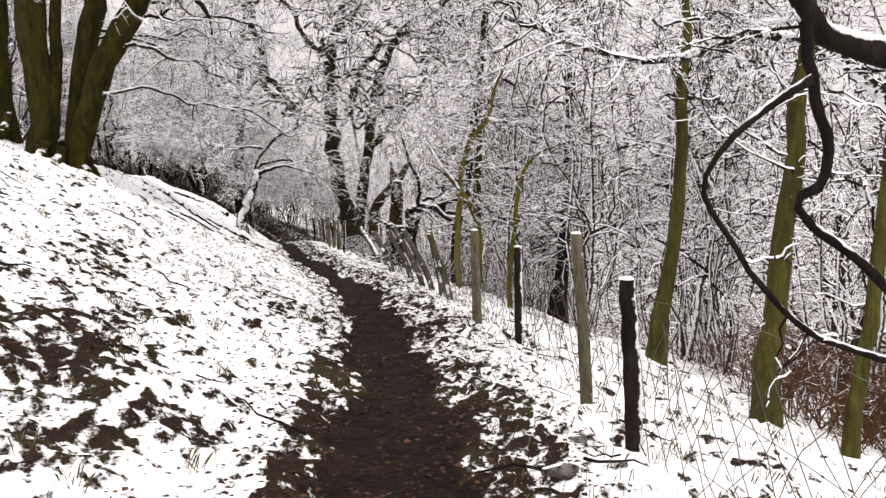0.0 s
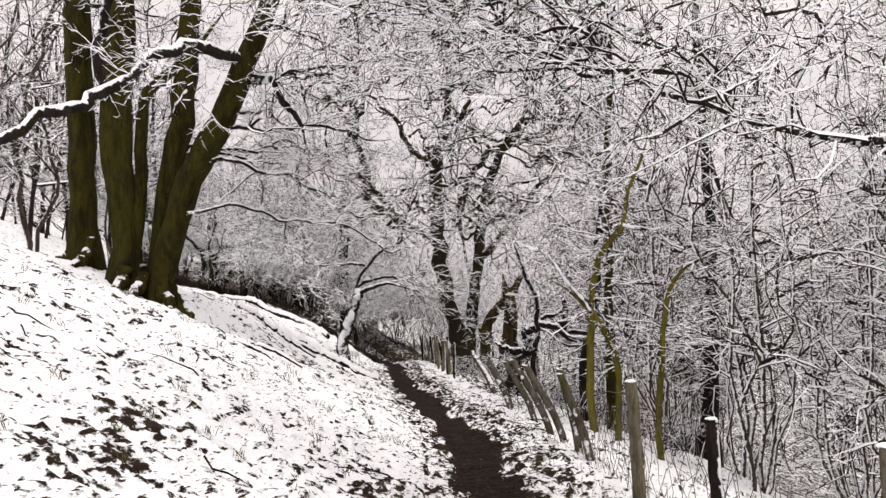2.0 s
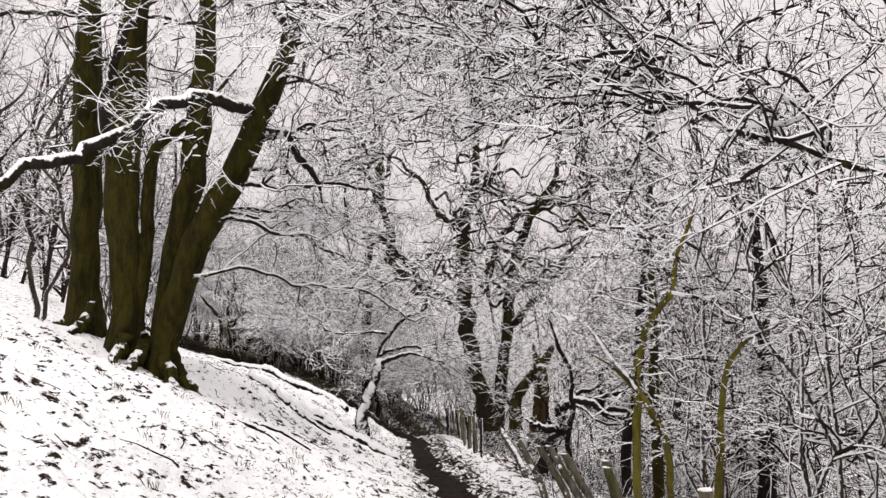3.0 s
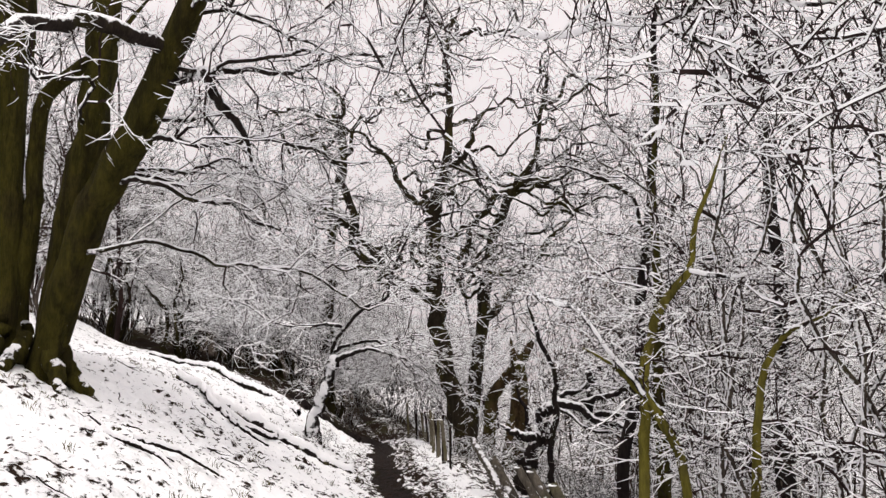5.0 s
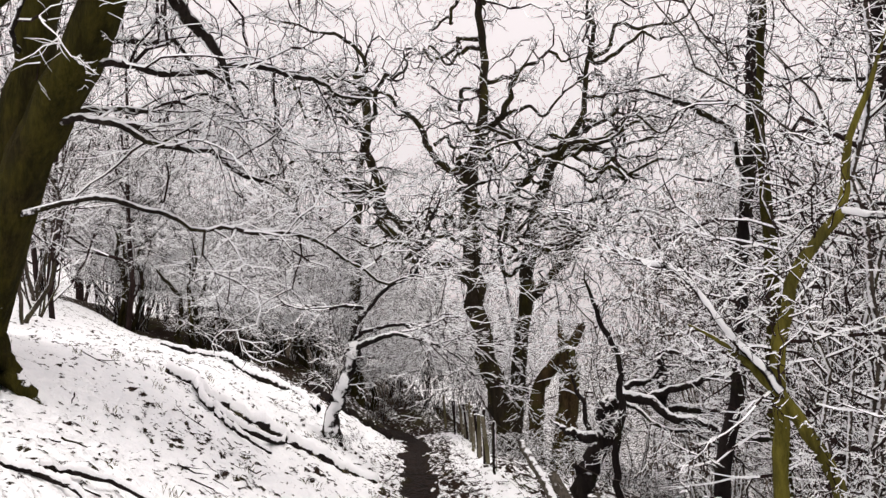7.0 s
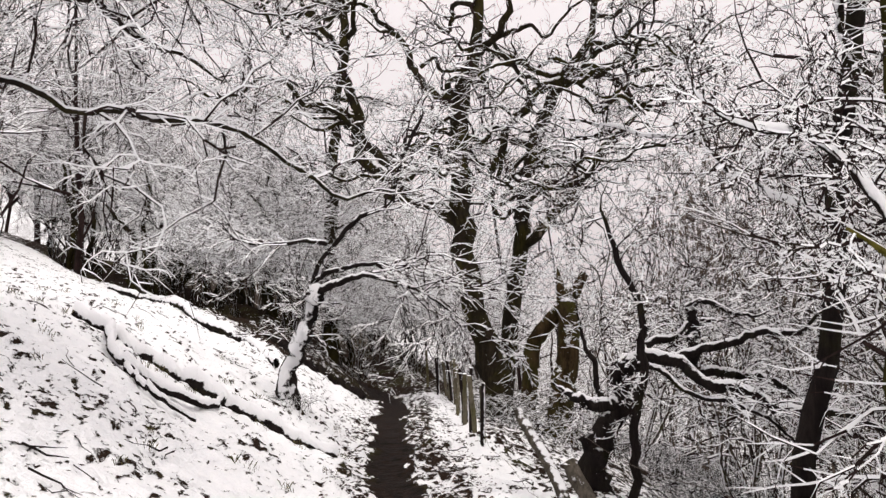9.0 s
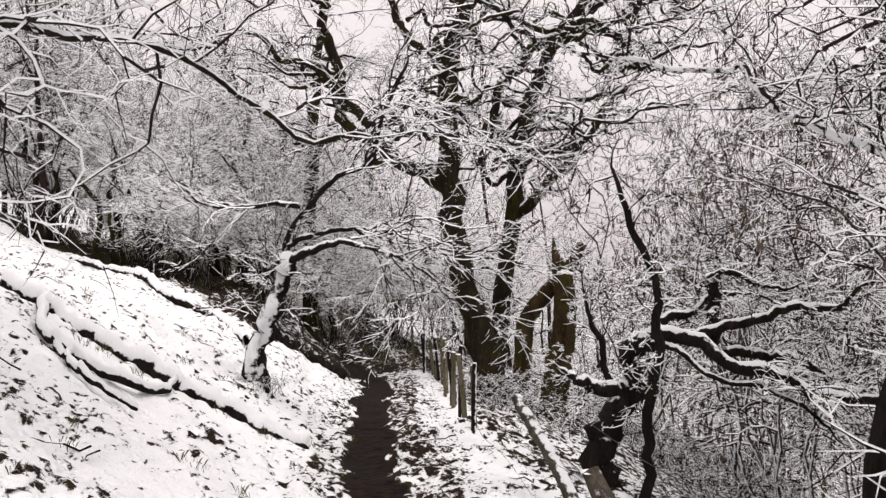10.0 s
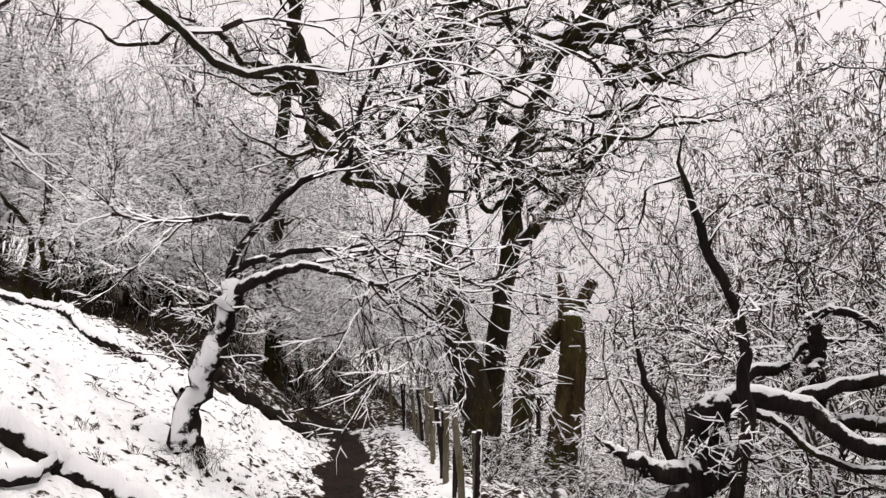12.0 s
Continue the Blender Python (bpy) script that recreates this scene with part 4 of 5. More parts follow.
def broken_trunk():
    root = tree("broken_trunk", "broken standing tree trunk with splintered top and snow cap", STUMP, WOOD_ROT, [], 40, wobble=0.06)
    sx, sy, sz, _ = STUMP[0][1][-1]
    for dx, dy, h, w in ((-0.08, 0.0, 0.72, 0.11), (0.03, 0.08, 0.34, 0.08), (0.11, -0.05, 0.2, 0.06)):
        c = resample([(sx + dx, sy + dy, sz - 0.15, w), (sx - 0.03 + dx * 1.3, sy + dy, sz - 0.05 + h * 0.6, w * 0.7), (sx - 0.06 + dx * 1.5, sy + dy, sz + h, 0.012)], 8)
        limb_ob("splinter", c, WOOD_ROT, root.children[0], 6, 0.0, 3)
    bm = bmesh.new()
    bmesh.ops.create_icosphere(bm, subdivisions=3, radius=1)
    for v in bm.verts:
        v.co = Vector((v.co.x * 0.17, v.co.y * 0.17, v.co.z * 0.07)) * (1 + 0.25 * noise.noise(v.co * 2.2)) + Vector((sx + 0.03, sy, sz + 0.02))
    part("snow_cap", bm, SNOW, root.children[0], "cap of fresh snow")


broken_trunk()


# ---- shrubs and saplings ----
def shrub(name, label, height, stems, spread, seed, bark, levels, lean=(0, 0), load=1.0, group="", catkins=0, thick=1.0):
    r = np.random.default_rng(seed)
    root = thing(name, label, "shrub", group)
    lines = []
    for i in range(stems):
        a, s = r.uniform(0, 2 * np.pi), spread * r.uniform(0.2, 1.0)
        h = height * r.uniform(0.65, 1.1)
        dx, dy = np.cos(a) * s + lean[0], np.sin(a) * s + lean[1]
        b = np.array([np.cos(a), np.sin(a)]) * 0.14 * r.random()
        w = thick * (0.010 + 0.0042 * height * r.uniform(0.5, 1.2))
        pts = [(b[0], b[1], -0.25, w * 1.2), (b[0] + dx * 0.15, b[1] + dy * 0.15, h * 0.25, w), (b[0] + dx * 0.45, b[1] + dy * 0.45, h * 0.62, w * 0.75), (b[0] + dx, b[1] + dy, h * (0.9 - 0.1 * s / spread), w * 0.4), (b[0] + dx * 1.3, b[1] + dy * 1.3, h * (1.04 - 0.2 * s / spread), 0.005)]
        bend = r.normal(size=(2, 2)) * 0.035 * height
        pts[1] = (pts[1][0] + bend[0, 0], pts[1][1] + bend[0, 1], *pts[1][2:])
        pts[2] = (pts[2][0] - bend[1, 0], pts[2][1] + bend[1, 1], *pts[2][2:])
        c = sinuous(resample(pts, 18, 0.3, seed + i), 0.035, seed + i)
        limb_ob("stem", c, bark, root, 6, load, seed + i)
        lines.append(c)
    A = np.array(lines)
    ob = crown(levels, (A[..., :3], A[..., 3]), root, BARK_TWIG, load, r)
    if catkins:
        co = np.empty(len(ob.data.vertices) * 3, np.float32)
        ob.data.vertices.foreach_get("co", co)
        at = r.choice(co.reshape(-1, 3), catkins)
        at = np.vstack([at + r.normal(size=at.shape) * 0.012 for _ in range(3)])
        L = r.uniform(0.05, 0.09, len(at))
        P = np.stack([at - UP * (L * f)[:, None] for f in (0.0, 0.35, 1.0)], 1)
        v, f, x = twig_arrays(P, np.tile([0.003, 0.007, 0.004], (len(at), 1)), 0.0, r, True)
        tagged(mesh_ob("catkin_fringe", v, f, [CATKIN], None, root, "hanging brown catkins", False), kind="stuff")
    return root


def bramble(seed, bark, height, span, label, load=0.7):
    """A low thicket of thin arching canes."""
    r = np.random.default_rng(seed)
    root = thing("bramble_thicket", label, "shrub", "brambles below the fence")
    n, K = 34, 7
    f = np.linspace(0, 1, K)[None, :, None]
    a = r.uniform(0, 2 * np.pi, n)
    d = np.stack([np.cos(a), np.sin(a), np.zeros(n)], 1)[:, None] * (span * r.uniform(0.3, 1.0, n))[:, None, None]
    h = (height * r.uniform(0.5, 1.2, n))[:, None, None]
    P = r.normal(size=(n, 1, 3)) * np.array([0.35, 0.35, 0.0]) + d * f + UP * (h * (2.0 * f - 1.3 * f * f)) - UP * 0.1 + r.normal(size=(n, K, 3)) * 0.03
    Rr = np.full((n, K), 0.007) * np.linspace(1.2, 0.4, K)
    for k in range(n):
        v, q, x = twig_arrays(P[k : k + 1], Rr[k : k + 1], load, r)
        mesh_ob("cane", v, q, [bark, SNOW], x, root, "", False)
    crown([dict(n=5, lo=0.2, hi=1, angle=50, length=0.35, K=4, wig=0.25, thin=0.010, cap=0.5), dict(n=4, lo=0.1, hi=1, angle=45, length=0.5, K=2, wig=0.2, thin=0.009, cap=0.25)], (P, Rr), root, bark, load, r, "thin side shoots")
    return root


BUSHY = [dict(n=12, lo=0.42, hi=1, angle=48, length=0.40, K=6, wig=0.28, lift=0.0, thin=0.008, cap=1.7), dict(n=7, lo=0.1, hi=1, angle=42, length=0.45, K=4, wig=0.3, thin=0.007, cap=0.85), dict(n=5, lo=0.1, hi=1, angle=40, length=0.6, K=2, wig=0.2, thin=0.007, cap=0.42)]
TALL = [dict(n=14, lo=0.22, hi=1, angle=48, length=0.30, K=9, wig=0.42, lift=0.02, thin=0.008, cap=2.0), dict(n=6, lo=0.1, hi=1, angle=42, length=0.45, K=5, wig=0.42, thin=0.008, cap=1.0), dict(n=3, lo=0.1, hi=1, angle=40, length=0.65, K=3, wig=0.3, thin=0.010, cap=0.65)]
TALL2 = [dict(n=17, lo=0.22, hi=1, angle=52, length=0.28, K=6, wig=0.2, lift=0.03, thin=0.011, cap=3.4), dict(n=9, lo=0.1, hi=1, angle=42, length=0.42, K=4, wig=0.2, thin=0.009, cap=1.5), dict(n=6, lo=0.1, hi=1, angle=40, length=0.55, K=2, wig=0.2, thin=0.010, cap=0.75)]
FROSTY = [dict(n=14, lo=0.3, hi=1, angle=50, length=0.36, K=7, wig=0.26, lift=0.0, thin=0.009, cap=2.2), dict(n=9, lo=0.1, hi=1, angle=42, length=0.45, K=4, wig=0.3, thin=0.008, cap=1.1), dict(n=6, lo=0.1, hi=1, angle=40, length=0.6, K=2, wig=0.2, thin=0.010, cap=0.55)]
WISPY = [dict(n=15, lo=0.3, hi=1, angle=50, length=0.26, K=8, wig=0.4, lift=0.03, thin=0.009, cap=1.3), dict(n=6, lo=0.1, hi=1, angle=42, length=0.45, K=4, wig=0.2, thin=0.008, cap=0.7), dict(n=4, lo=0.1, hi=1, angle=40, length=0.55, K=2, wig=0.2, thin=0.009, cap=0.45)]

bush_kinds = [shrub("hazel_bush", "many-stemmed hazel bush with twigs thick with snow", h, n, s, sd, BARK_DUSTED, BUSHY, lean, 1.2, "bushes under the trees", 0, 0.55) for h, n, s, sd, lean in ((3.4, 7, 1.5, 51, (0.3, -0.3)), (4.0, 8, 1.8, 52, (-0.2, 0.2)), (2.8, 7, 1.4, 53, (0.5, -0.2)))]
frost_kinds = [shrub("frosted_tree", "small spreading tree with a dense crown of frosted twigs", h, 6, 2.6, sd, BARK_DUSTED, FROSTY, (0.3, -0.3), 1.15, "frosted trees above the hollow", 0, 0.7) for h, sd in ((6.4, 54), (7.6, 55))]
tall_kinds = [shrub("tall_hazel", "tall spreading hazel with snow-lined twigs", h, n, s, sd, BARK_HAZEL, TALL, (0, 0), 1.1, "tall hazels in the wood", 0, 0.5) for h, n, s, sd in ((7.0, 5, 2.4, 56), (8.5, 5, 2.8, 57))]
catkin_kinds = [shrub("catkin_hazel", "spreading hazel hung with brown catkins and lined with snow", 6.2, 6, 2.3, 58, BARK_HAZEL, TALL, (0, 0), 0.9, "hazels with catkins", 500, 0.6)]
coppice_kinds = [shrub("coppiced_hazel", "coppiced hazel with a fan of slender poles", 7.5, 5, 1.8, 59, BARK_HAZEL, TALL, (0, 0), 1.0, "coppiced hazels", 0, 0.55)]
tree_kinds = [shrub("bare_tree", "tall bare tree with a fine snow-lined crown", h, 2, 1.2, sd, BARK_HAZEL, TALL2, (0, 0), 1.0, "tall trees in the wood") for h, sd in ((13.0, 66), (11.0, 67))]
hollow_kinds = [shrub("coppice_tree", "stout old coppice tree with dark stems in the hollow", 5.0, 4, 1.6, 70, BARK_OAK, TALL, (0, 0), 1.0, "old coppice in the hollow", 0, 3.2)]
bramble_kinds = [bramble(68, BARK_DARK, 0.9, 1.3, "tangled dark bramble canes dusted with snow"), bramble(69, BARK_BROWN, 1.1, 1.1, "rusty brown bramble canes almost clear of snow", 0.12)]
sapling_kinds = [shrub("sapling", "thin bare sapling with snow along its twigs", h, n, s, sd, b, WISPY, (0, 0), 1.0, "saplings below the fence", 0, 0.7) for h, n, s, sd, b in ((5.2, 2, 0.5, 61, BARK_HAZEL), (6.4, 3, 0.8, 62, BARK_HAZEL), (4.2, 3, 0.7, 63, BARK_MOSS), (7.4, 2, 0.6, 64, BARK_HAZEL))]
used = set()


def plant(kinds, k, x, y, turn, size):
    src = kinds[k % len(kinds)]
    m = pose(x, y, land_at(x, y), 0, 0, turn)
    if src.name not in used:
        used.add(src.name)
        src.matrix_world = m
        src.scale = (size, size, size)
        return src
    ob = copy_thing(src, m)
    ob.scale = (size, size, size)
    return ob


prng = random.Random(5)
# bushes beyond the fallen log
for k in range(20):
    x = prng.uniform(-19, -6.8)
    y = float(np.interp(x, [-20, -13, -10, -7.5, -6.6], [34, 30, 28, 26.5, 26])) + prng.uniform(1.6, 8)
    plant(bush_kinds, k, x, y, prng.uniform(0, 360), prng.uniform(0.95, 1.4))
# thicket where the path goes out of sight
for k in range(8):
    y = prng.uniform(37, 46)
    x = float(path_x(y)) + prng.choice((-1, 1)) * prng.uniform(0.9, 5.0)
    plant(bush_kinds, k, x, y, prng.uniform(0, 360), prng.uniform(1.05, 1.4))
# saplings and bushes below the fence
for k in range(7):
    y = prng.uniform(9, 34)
    u = prng.uniform(2.4, 9.0) if y < 22 else prng.uniform(4.2, 11)
    plant(sapling_kinds, k, float(path_x(y)) + u, y, prng.uniform(0, 360), prng.uniform(0.75, 1.2))
# taller hazels closing both sides
for k, (x, y, s) in enumerate(((4.4, 13.0, 1.15), (4.0, 15.4, 1.0), (5.2, 16.6, 1.2), (5.0, 10.2, 0.95), (6.5, 20, 1.15), (5.0, 30, 1.1), (1.5, 34, 1.0), (4.0, 37, 1.2), (-1.0, 39, 1.1), (-10.5, 34, 1.0), (-16, 33, 1.1), (-13.5, 25.5, 0.95), (-8.5, 40, 1.1))):
    plant(tall_kinds, k, x, y, k * 77, s)
for k, (x, y, s) in enumerate(((0.9, 22.6, 1.0), (2.4, 20.8, 1.1), (2.9, 23.8, 1.25), (3.4, 27.5, 1.25), (5.2, 18.5, 1.15), (1.2, 26.2, 1.4), (-0.2, 29.0, 1.3), (2.4, 30.5, 1.55))):
    plant(catkin_kinds, k, x, y, k * 101, s)
for k, (x, y, s) in enumerate(((1.5, 16.2, 1.15), (2.4, 14.4, 1.2), (3.0, 17.4, 1.3), (4.2, 12.4, 1.05), (2.0, 20.4, 1.1))):
    plant(coppice_kinds, k, x, y, k * 131, s)
for k, (x, y, s) in enumerate(((-9.6, 33.2, 0.9), (-11.0, 34.4, 1.0), (-12.6, 35.2, 0.9), (-14.6, 36.4, 1.05), (-8.6, 36.0, 0.9), (-12.4, 31.2, 0.8), (-15.4, 32.6, 0.9))):
    plant(hollow_kinds, k, x, y, k * 83, s)
for k, (x, y, s) in enumerate(((-5.2, 36.6, 1.0), (-6.6, 37.4, 1.15), (-7.8, 38.6, 1.2), (-4.2, 38.0, 1.2), (-6.1, 40.4, 1.3))):
    plant(bush_kinds, k, x, y, k * 47, s)
for k, (x, y, s) in enumerate(((-9.4, 36.6, 0.9), (-11.6, 33.4, 0.85), (-13.6, 34.8, 1.0), (-16.0, 34.0, 1.05), (-17.6, 38.6, 1.15), (-12.2, 39.5, 1.1), (-20.5, 35.5, 1.1), (-7.6, 40.5, 1.0))):
    plant(frost_kinds, k, x, y, k * 113, s)
for k, (x, y, s) in enumerate(((-2.9, 26.9, 0.8), (-2.6, 28.0, 0.9), (-2.3, 27.2, 0.7), (-1.3, 26.4, 0.9), (-5.3, 22.25, 0.3))):
    plant(bramble_kinds, 0, x, y, k * 61, s)
for k, (x, y, s) in enumerate(((7.5, 23, 1.0), (9.5, 32, 1.1), (3.0, 42, 1.1), (7.0, 13, 0.9), (-11.5, 37, 1.0), (-16, 29, 1.0), (-14.5, 19, 0.9), (-12.0, 18.2, 0.75), (-13.2, 21.4, 0.9), (-11.6, 22.6, 0.7), (-18, 41, 1.1), (-5.5, 45, 1.1))):
    plant(tree_kinds, k, x, y, k * 59, s)
for k in range(15):
    y = prng.uniform(12.5, 31)
    plant(bramble_kinds, 0, float(path_x(y)) + (prng.uniform(2.0, 5.0) if y < 19 else prng.uniform(3.6, 6.5)), y, prng.uniform(0, 360), prng.uniform(0.7, 1.1))
for k, (x, y) in enumerate(((4.3, 8.3), (5.0, 9.6), (4.2, 9.9), (5.6, 8.4), (4.6, 11.4), (5.8, 10.6), (6.4, 9.4), (5.4, 12.6), (6.8, 11.6), (4.6, 7.4))):
    plant(bramble_kinds, 1, x, y, k * 70, 1.15)


# ---- woods beyond ----
def far_woods(name, label, spots, seed, height, twig):
    r = np.random.default_rng(seed)
    n = len(spots)
    h = height * r.uniform(0.7, 1.2, n)
    K = 7
    P = np.empty((n, K, 3))
    P[:, 0] = spots
    P[:, 0, 2] -= 0.4
    d = np.tile(UP, (n, 1)) + r.normal(size=(n, 3)) * 0.10
    for k in range(1, K):
        d = d + r.normal(size=(n, 3)) * 0.08 + UP * 0.1
        d /= np.linalg.norm(d, axis=1, keepdims=True)
        P[:, k] = P[:, k - 1] + d * (h / (K - 1))[:, None]
    R = (0.008 * h + 0.015)[:, None] * np.linspace(1, 0.25, K)[None]
    vs, fs, xs, c = [], [], [], 0
    levels = [None, dict(n=12, lo=0.06, hi=1, angle=52, length=0.36, K=5, wig=0.22, lift=0.06, thin=0.010, cap=4.0), dict(n=7, lo=0.15, hi=1, angle=45, length=0.42, K=4, wig=0.25, thin=0.009, cap=2.0), dict(n=5, lo=0.1, hi=1, angle=42, length=0.6, K=2, wig=0.2, thin=0.010 * twig, cap=1.2)]
    for kw in levels:
        if kw:
            P, R = grow(P, R, r=r, **kw)
        v, f, x = twig_arrays(P, R * (1 if kw is None else twig), 1.0, r, kw is levels[-1])
        vs.append(v), fs.append(f + c), xs.append(x)
        c += len(v)
    ob = mesh_ob(name, np.vstack(vs), np.vstack(fs), [BARK_TWIG, SNOW], np.concatenate(xs), None, "", False)
    return tagged(ob, label, "woods", kind="stuff")


def scatter(n, fx, fy, seed):
    r = np.random.default_rng(seed)
    out = []
    for _ in range(n):
        x, y = fx(r), fy(r)
        out.append((x, y, land_at(x, y)))
    return np.array(out)


far_woods("woods_ahead", "bare snowy woods closing the view ahead", np.vstack([scatter(34, lambda r: r.uniform(-44, 14), lambda r: r.uniform(44, 72), 71), scatter(22, lambda r: r.uniform(-34, -13), lambda r: r.uniform(24, 46), 72)]), 73, 10.5, 1.4)
far_woods("woods_on_hillside", "bare snowy woods climbing the hillside above the hollow", scatter(34, lambda r: r.uniform(-52, -18), lambda r: r.uniform(32, 66), 77), 78, 12.0, 2.0)
far_woods("woods_in_valley", "bare snowy woods down the slope and across the valley", np.vstack([scatter(36, lambda r: r.uniform(9, 38), lambda r: r.uniform(14, 66), 74), scatter(34, lambda r: r.uniform(30, 90), lambda r: r.uniform(40, 120), 75)]), 76, 11.5, 1.8)


# ---- fence ----
def post(x, y, foot, top, w, lean, bark, label):
    root = thing("fence_post", label, "fence post", "posts of the old fence")
    lx, ly = lean
    h = top - foot
    c = resample([(x, y, foot - 0.25, w), (x + lx * 0.3, y + ly * 0.3, foot + h * 0.3, w * 1.02), (x + lx * 0.7, y + ly * 0.7, foot + h * 0.7, w * 0.97), (x + lx, y + ly, top, w * 0.93)], 12, 0.04, int(x * 100 + y * 10) % 97)
    shaft = limb_ob("shaft", c, bark, root, 9, 0.75 if abs(lx) > 0.25 else 0.0, 5, knots=0.14)
    bm = bmesh.new()
    bmesh.ops.create_icosphere(bm, subdivisions=2, radius=1)
    for v in bm.verts:
        v.co = Vector((v.co.x * w * 1.02, v.co.y * w * 1.02, max(v.co.z, -0.3) * w * 0.38)) * (1 + 0.2 * noise.noise(v.co * 2)) + Vector((x + lx, y + ly, top))
    part("snow_cap", bm, SNOW, shaft, "cap of snow")
    return root


PALE, BLACK = "weathered round wooden fence post capped with snow", "dark split wooden fence post capped with snow"
TILTED = "leaning grey fence post with snow along its upper side"
post(1.06, 4.5, land_at(1.06, 4.5), 1.0, 0.044, (-0.06, 0.0), WOOD_DARK, BLACK)
post(0.95, 5.35, land_at(0.95, 5.35), 1.22, 0.037, (-0.09, 0.0), WOOD_POST, PALE)
post(0.71, 7.65, land_at(0.71, 7.65), 1.02, 0.037, (-0.02, 0.0), WOOD_DARK, BLACK)
post(0.38, 9.1, land_at(0.38, 9.1), 1.13, 0.048, (-0.04, 0.0), WOOD_POST, PALE)
for x, y, top, lx, ly in ((0.14, 11.5, 1.0, -0.34, 0.25), (0.02, 11.9, 1.02, -0.22, 0.3), (-0.10, 12.7, 1.02, -0.52, 0.3), (-0.26, 13.3, 1.05, -0.56, 0.4), (-0.5, 14.6, 0.95, -0.5, 0.4), (-0.95, 16.4, 0.86, -0.46, 0.5), (-1.35, 18.6, 0.85, -0.65, 1.5)):
    post(x, y, land_at(x, y), top, 0.052 if y > 16 else 0.042, (lx, ly), WOOD_GREY, TILTED)
fr = random.Random(9)
row = [22.7, 23.1, 23.8, 24.2, 24.6, 25.3, 25.7, 26.2, 26.7, 27.1, 27.6, 28.1, 28.7, 29.2, 29.8, 30.4, 31.1, 31.8, 33.2]
for y in row:
    x = float(path_x(y)) + 1.32 + fr.uniform(-0.08, 0.08)
    g = land_at(x, y)
    post(x, y, g, g + fr.uniform(0.8, 1.0), fr.uniform(0.028, 0.039), (fr.uniform(-0.12, 0.05), fr.uniform(-0.05, 0.05)), WOOD_POST if fr.random() < 0.4 else WOOD_DARK, "thin upright fence post dusted with snow beside the path")


def wire_fence():
    root = thing("wire_fence", "sagging rusty wire mesh strung along the old posts", "fence")
    line = [(1.06, 4.5), (0.95, 5.35), (0.71, 7.65), (0.38, 9.1), (0.1, 11.5), (-0.3, 13.5), (-0.75, 15.9), (-1.9, 19.2)] + [(float(path_x(y)) + 1.32, y) for y in row]
    line = [(1.35, 1.2), (1.25, 2.8)] + line
    lx, ly = np.array(line).T
    s = np.r_[0, np.cumsum(np.hypot(np.diff(lx), np.diff(ly)))]

    def at(d, h):
        x, y = np.interp(d, s, lx) + 0.06, np.interp(d, s, ly)
        return x + 0.03 * np.sin(d * 1.7 + h * 3), y, land(x, y) + h - 0.03 * np.sin(d * 2.1)

    for h in (0.12, 0.45, 0.85):
        d = np.linspace(0, s[-1], 160)
        P = np.stack(at(d, h), -1)[None]
        v, f, x = twig_arrays(P, np.full((1, 160), 0.0022), 0.0)
        mesh_ob("strand", v, f, [WIRE, SNOW], x, root, "", False)
    d0 = np.arange(0, 11.5, 0.21)
    wr = np.random.default_rng(19)
    t = np.linspace(0, 1, 7)
    P = []
    for sgn in (-1, 1):
        for d in d0:
            P.append(np.stack(at(np.clip(d + wr.normal() * 0.04 + sgn * t * (0.62 + 0.12 * wr.normal()), 0, s[-1]), t * 0.74), -1) + wr.normal(size=(7, 3)) * 0.012)
    P = np.array(P)
    v, f, x = twig_arrays(P, np.full(P.shape[:2], 0.0024), 0.0)
    mesh_ob("mesh", v, f, [WIRE, SNOW], x, root, "diamond wire netting", False)


wire_fence()


# ---- fallen wood on the bank ----
def log(label, pts, seed, branches=(), load=2.25, bark=BARK_DARK):
    root = thing("fallen_log", label, "log", "fallen wood on the bank")
    pts = [(x, y, land_at(x, y) + dz * 0.3 - 0.02, w) for x, y, dz, w in pts]
    stem = limb_ob("stem", resample(pts, 44, 0.22, seed), bark, root, 10, load, seed)
    for b in branches:
        b = [(x, y, land_at(x, y) + dz * 0.6, w) for x, y, dz, w in b]
        limb_ob("branch", resample(b, 22, 0.4, seed + 1), bark, stem, 8, load, seed + 1)
    return root


log("long fallen log with side branch, thickly covered in snow", [(-7.2, 20.0, 0.12, 0.075), (-6.4, 20.1, 0.10, 0.085), (-5.6, 20.4, 0.10, 0.08), (-4.9, 20.6, 0.09, 0.07), (-4.22, 20.75, 0.08, 0.055)], 81, [[(-6.7, 20.0, 0.14, 0.05), (-6.4, 19.5, 0.2, 0.045), (-5.93, 19.0, 0.14, 0.042), (-5.57, 19.15, 0.1, 0.036), (-5.3, 19.5, 0.12, 0.03), (-5.45, 20.3, 0.13, 0.02)], [(-5.93, 19.0, 0.12, 0.03), (-5.5, 18.8, 0.1, 0.024), (-5.1, 18.9, 0.06, 0.012)]])
log("long thin log lying along the edge of the hollow", [(-6.3, 24.2, 0.2, 0.06), (-7.4, 25.4, 0.26, 0.075), (-8.3, 25.7, 0.28, 0.08), (-9.3, 26.8, 0.28, 0.08), (-10.6, 28.0, 0.26, 0.075), (-12.5, 29.4, 0.2, 0.06)], 83, load=1.7)
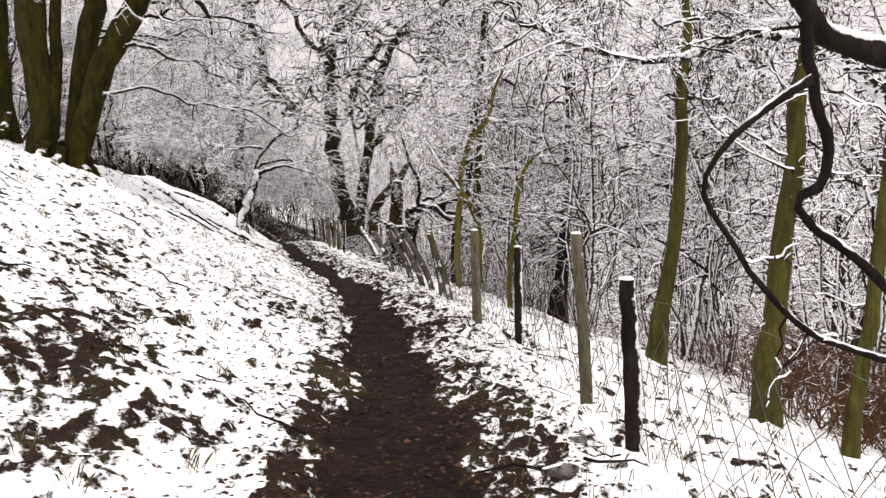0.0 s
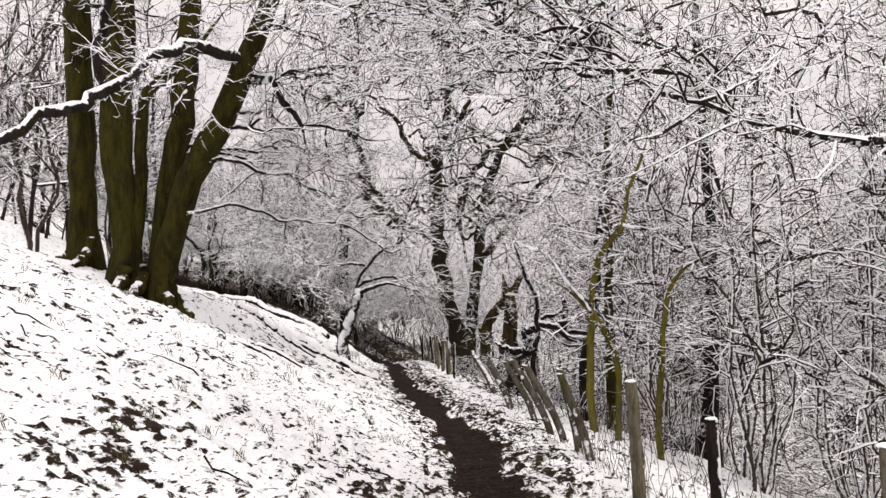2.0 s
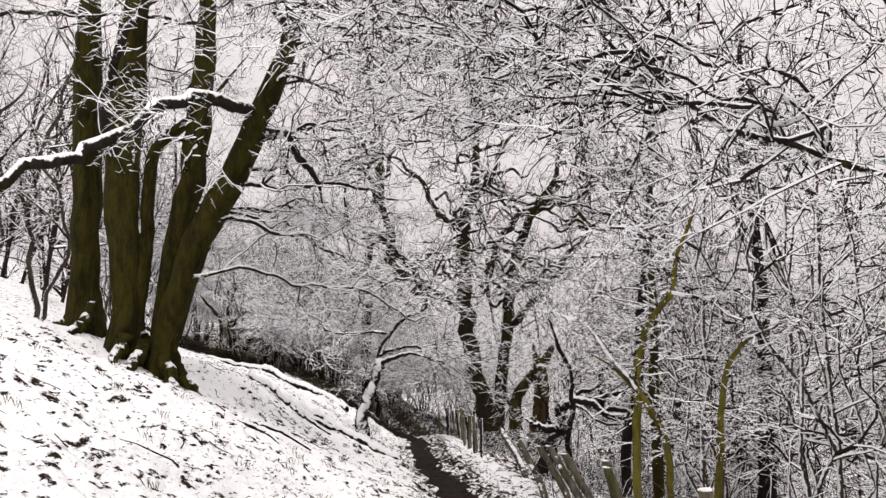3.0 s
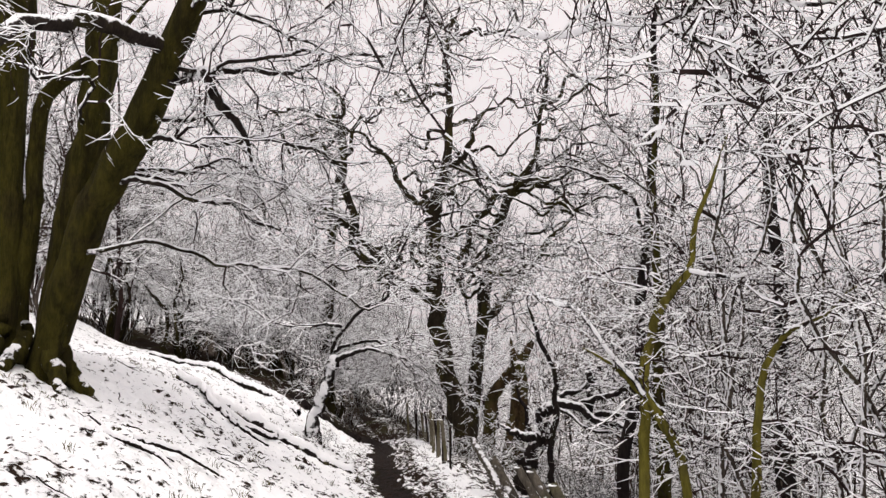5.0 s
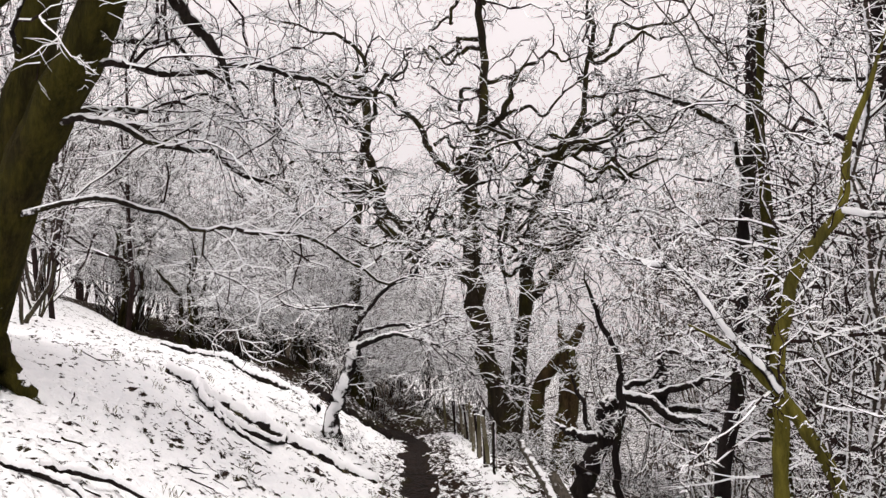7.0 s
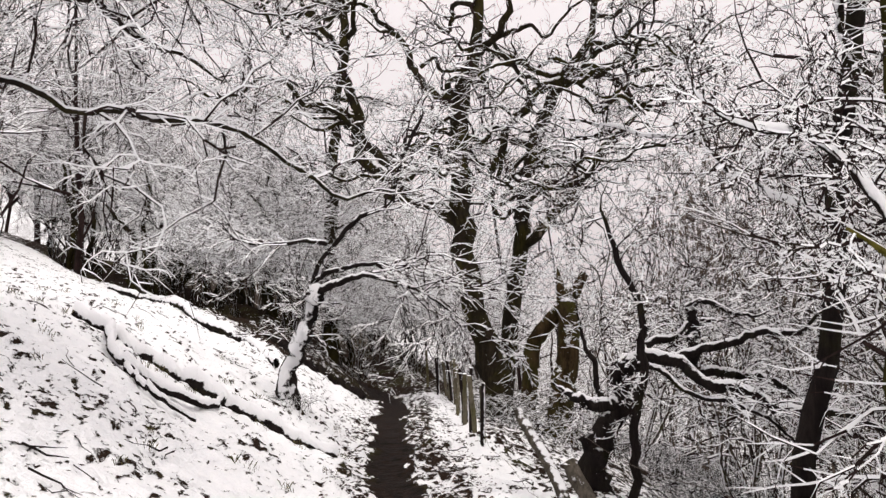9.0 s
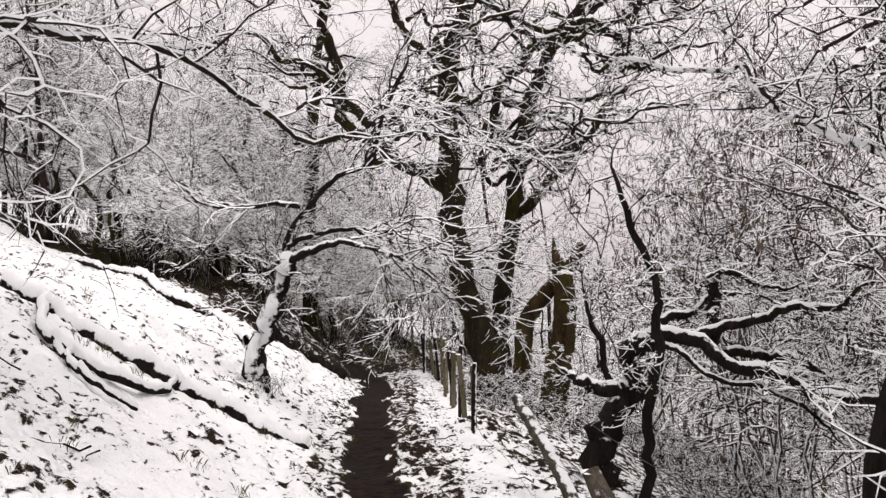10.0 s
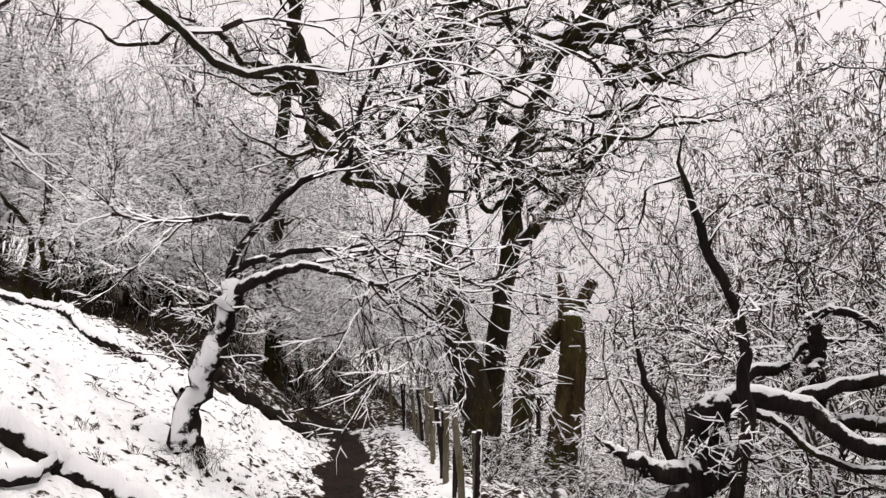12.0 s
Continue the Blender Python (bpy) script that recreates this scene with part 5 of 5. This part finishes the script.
log("snowy branch lying on the bank", [(-4.75, 13.1, 0.05, 0.012), (-4.5, 13.45, 0.12, 0.015), (-4.3, 13.55, 0.16, 0.012), (-4.0, 13.4, 0.05, 0.006)], 87, [[(-4.5, 13.5, 0.1, 0.015), (-4.2, 13.9, 0.16, 0.012), (-3.9, 14.1, 0.1, 0.006)]])
log("thick snow-covered branch on the lower bank", [(-2.75, 4.3, 0.05, 0.02), (-2.45, 4.1, 0.07, 0.024), (-2.1, 3.8, 0.05, 0.018)], 89, load=1.3)
log("dark root log at the foot of the hollow bank", [(-7.6, 27.0, 0.1, 0.16), (-6.6, 27.4, 0.15, 0.15), (-5.9, 28.0, 0.12, 0.11)], 91, load=0.35)


# ---- litter ----
def litter(name, label, spots, seed, mat, size, blades=False):
    """Dead leaves (bent lozenges) or grass blades, scattered over the ground."""
    r = np.random.default_rng(seed)
    n = len(spots)
    S = np.array(spots)
    z = land(S[:, 0], S[:, 1])
    a = r.uniform(0, 2 * np.pi, n)
    s = size * r.uniform(0.5, 1.3, n)
    fwd = np.stack([np.cos(a), np.sin(a), np.zeros(n)], 1)
    rt = np.stack([-np.sin(a), np.cos(a), r.uniform(-0.4, 0.4, n)], 1)
    c = np.stack([S[:, 0], S[:, 1], z + 0.022 + 0.02 * r.random(n)], 1)
    if blades:
        h = s[:, None] * (UP + fwd * r.uniform(0.2, 1.2, n)[:, None])
        q = np.stack([c - rt * 0.002 - UP * 0.03, c + rt * 0.002 - UP * 0.03, c + h * 0.6 + rt * 0.0015, c + h - UP * s[:, None] * 0.15], 1)
    else:
        curl = (r.uniform(0.1, 0.6, n) * s)[:, None] * UP
        q = np.stack([c - fwd * s[:, None], c - rt * s[:, None] * 0.55 + curl, c + fwd * s[:, None], c + rt * s[:, None] * 0.55 + curl * 0.5], 1)
    v = q.reshape(-1, 3)
    b = np.arange(n)[:, None] * 4
    f = np.vstack([b + np.array([0, 1, 2]), b + np.array([0, 2, 3])])
    ob = mesh_ob(name, v, f, [mat], None, None, "", False)
    return tagged(ob, label, "ground litter", kind="stuff")


def along(n, u0, u1, y0, y1, seed):
    r = np.random.default_rng(seed)
    y = y0 + (y1 - y0) * r.random(n) ** 1.3
    return np.stack([path_x(y) + r.uniform(u0, u1, n), y], 1)


litter("leaf_litter", "dead brown leaves trodden along the path edges", np.vstack([along(2600, 0.3, 1.1, 3, 26, 1), along(1500, -0.8, -0.35, 3, 26, 2), along(2000, -0.5, 0.5, 2.5, 16, 3), along(1600, -3.4, -0.8, 3, 12, 4), along(420, -5, -0.8, 10, 24, 5)]), 6, LEAF, 0.021)
litter("grass_tufts", "short winter grass poking through the snow", np.vstack([np.repeat(along(150, -5.5, -0.6, 3, 23, 7), 14, 0) + np.random.default_rng(8).normal(0, 0.035, (2100, 2)), along(500, 0.5, 1.3, 3, 16, 9), np.repeat(along(120, 1.2, 3.0, 3.5, 14, 10), 8, 0) + np.random.default_rng(11).normal(0, 0.04, (960, 2))]), 12, GRASS, 0.05, True)


def stone(x, y, s, seed):
    bm = bmesh.new()
    bmesh.ops.create_icosphere(bm, subdivisions=2, radius=1)
    for v in bm.verts:
        v.co = Vector((v.co.x * s, v.co.y * s * 0.7, v.co.z * s * 0.45)) * (1 + 0.35 * noise.noise(v.co * 1.7 + Vector((seed, 0, 0))))
    me = bpy.data.meshes.new("stone")
    bm.to_mesh(me)
    bm.free()
    me.materials.append(STONE)
    ob = new("stone", me)
    ob.matrix_world = pose(x, y, land_at(x, y) + s * 0.05, 0, 0, seed * 40)
    return tagged(ob, "rough grey stone half sunk beside the path", "stone", "stones by the path")


for k, (x, y, s) in enumerate(((0.74, 4.55, 0.08), (0.60, 4.05, 0.09), (0.80, 4.9, 0.06), (0.35, 6.6, 0.05))):
    stone(x, y, s, k)


def stick_litter():
    """Short dark sticks lying about on the snow."""
    r = np.random.default_rng(15)
    S = np.vstack([along(80, -5.5, -0.7, 4, 24, 16), along(40, 0.5, 1.6, 4, 22, 17)])
    n = len(S)
    a, L = r.uniform(0, 2 * np.pi, n), r.uniform(0.12, 0.55, n)
    f = np.linspace(-0.5, 0.5, 5)
    X = S[:, :1] + np.cos(a)[:, None] * L[:, None] * f + r.normal(size=(n, 5)) * 0.02
    Y = S[:, 1:] + np.sin(a)[:, None] * L[:, None] * f + r.normal(size=(n, 5)) * 0.02
    P = np.stack([X, Y, land(X, Y) + 0.045 + r.normal(size=(n, 5)) * 0.012], -1)
    v, q, x = twig_arrays(P, np.full((n, 5), 0.006) * np.linspace(1.2, 0.5, 5) * r.uniform(0.6, 1.5, n)[:, None], 0.1, r)
    tagged(mesh_ob("stick_litter", v, q, [BARK_DARK, SNOW], x, None, "", False), "small dark sticks scattered over the snowy bank", "ground litter", kind="stuff")


stick_litter()
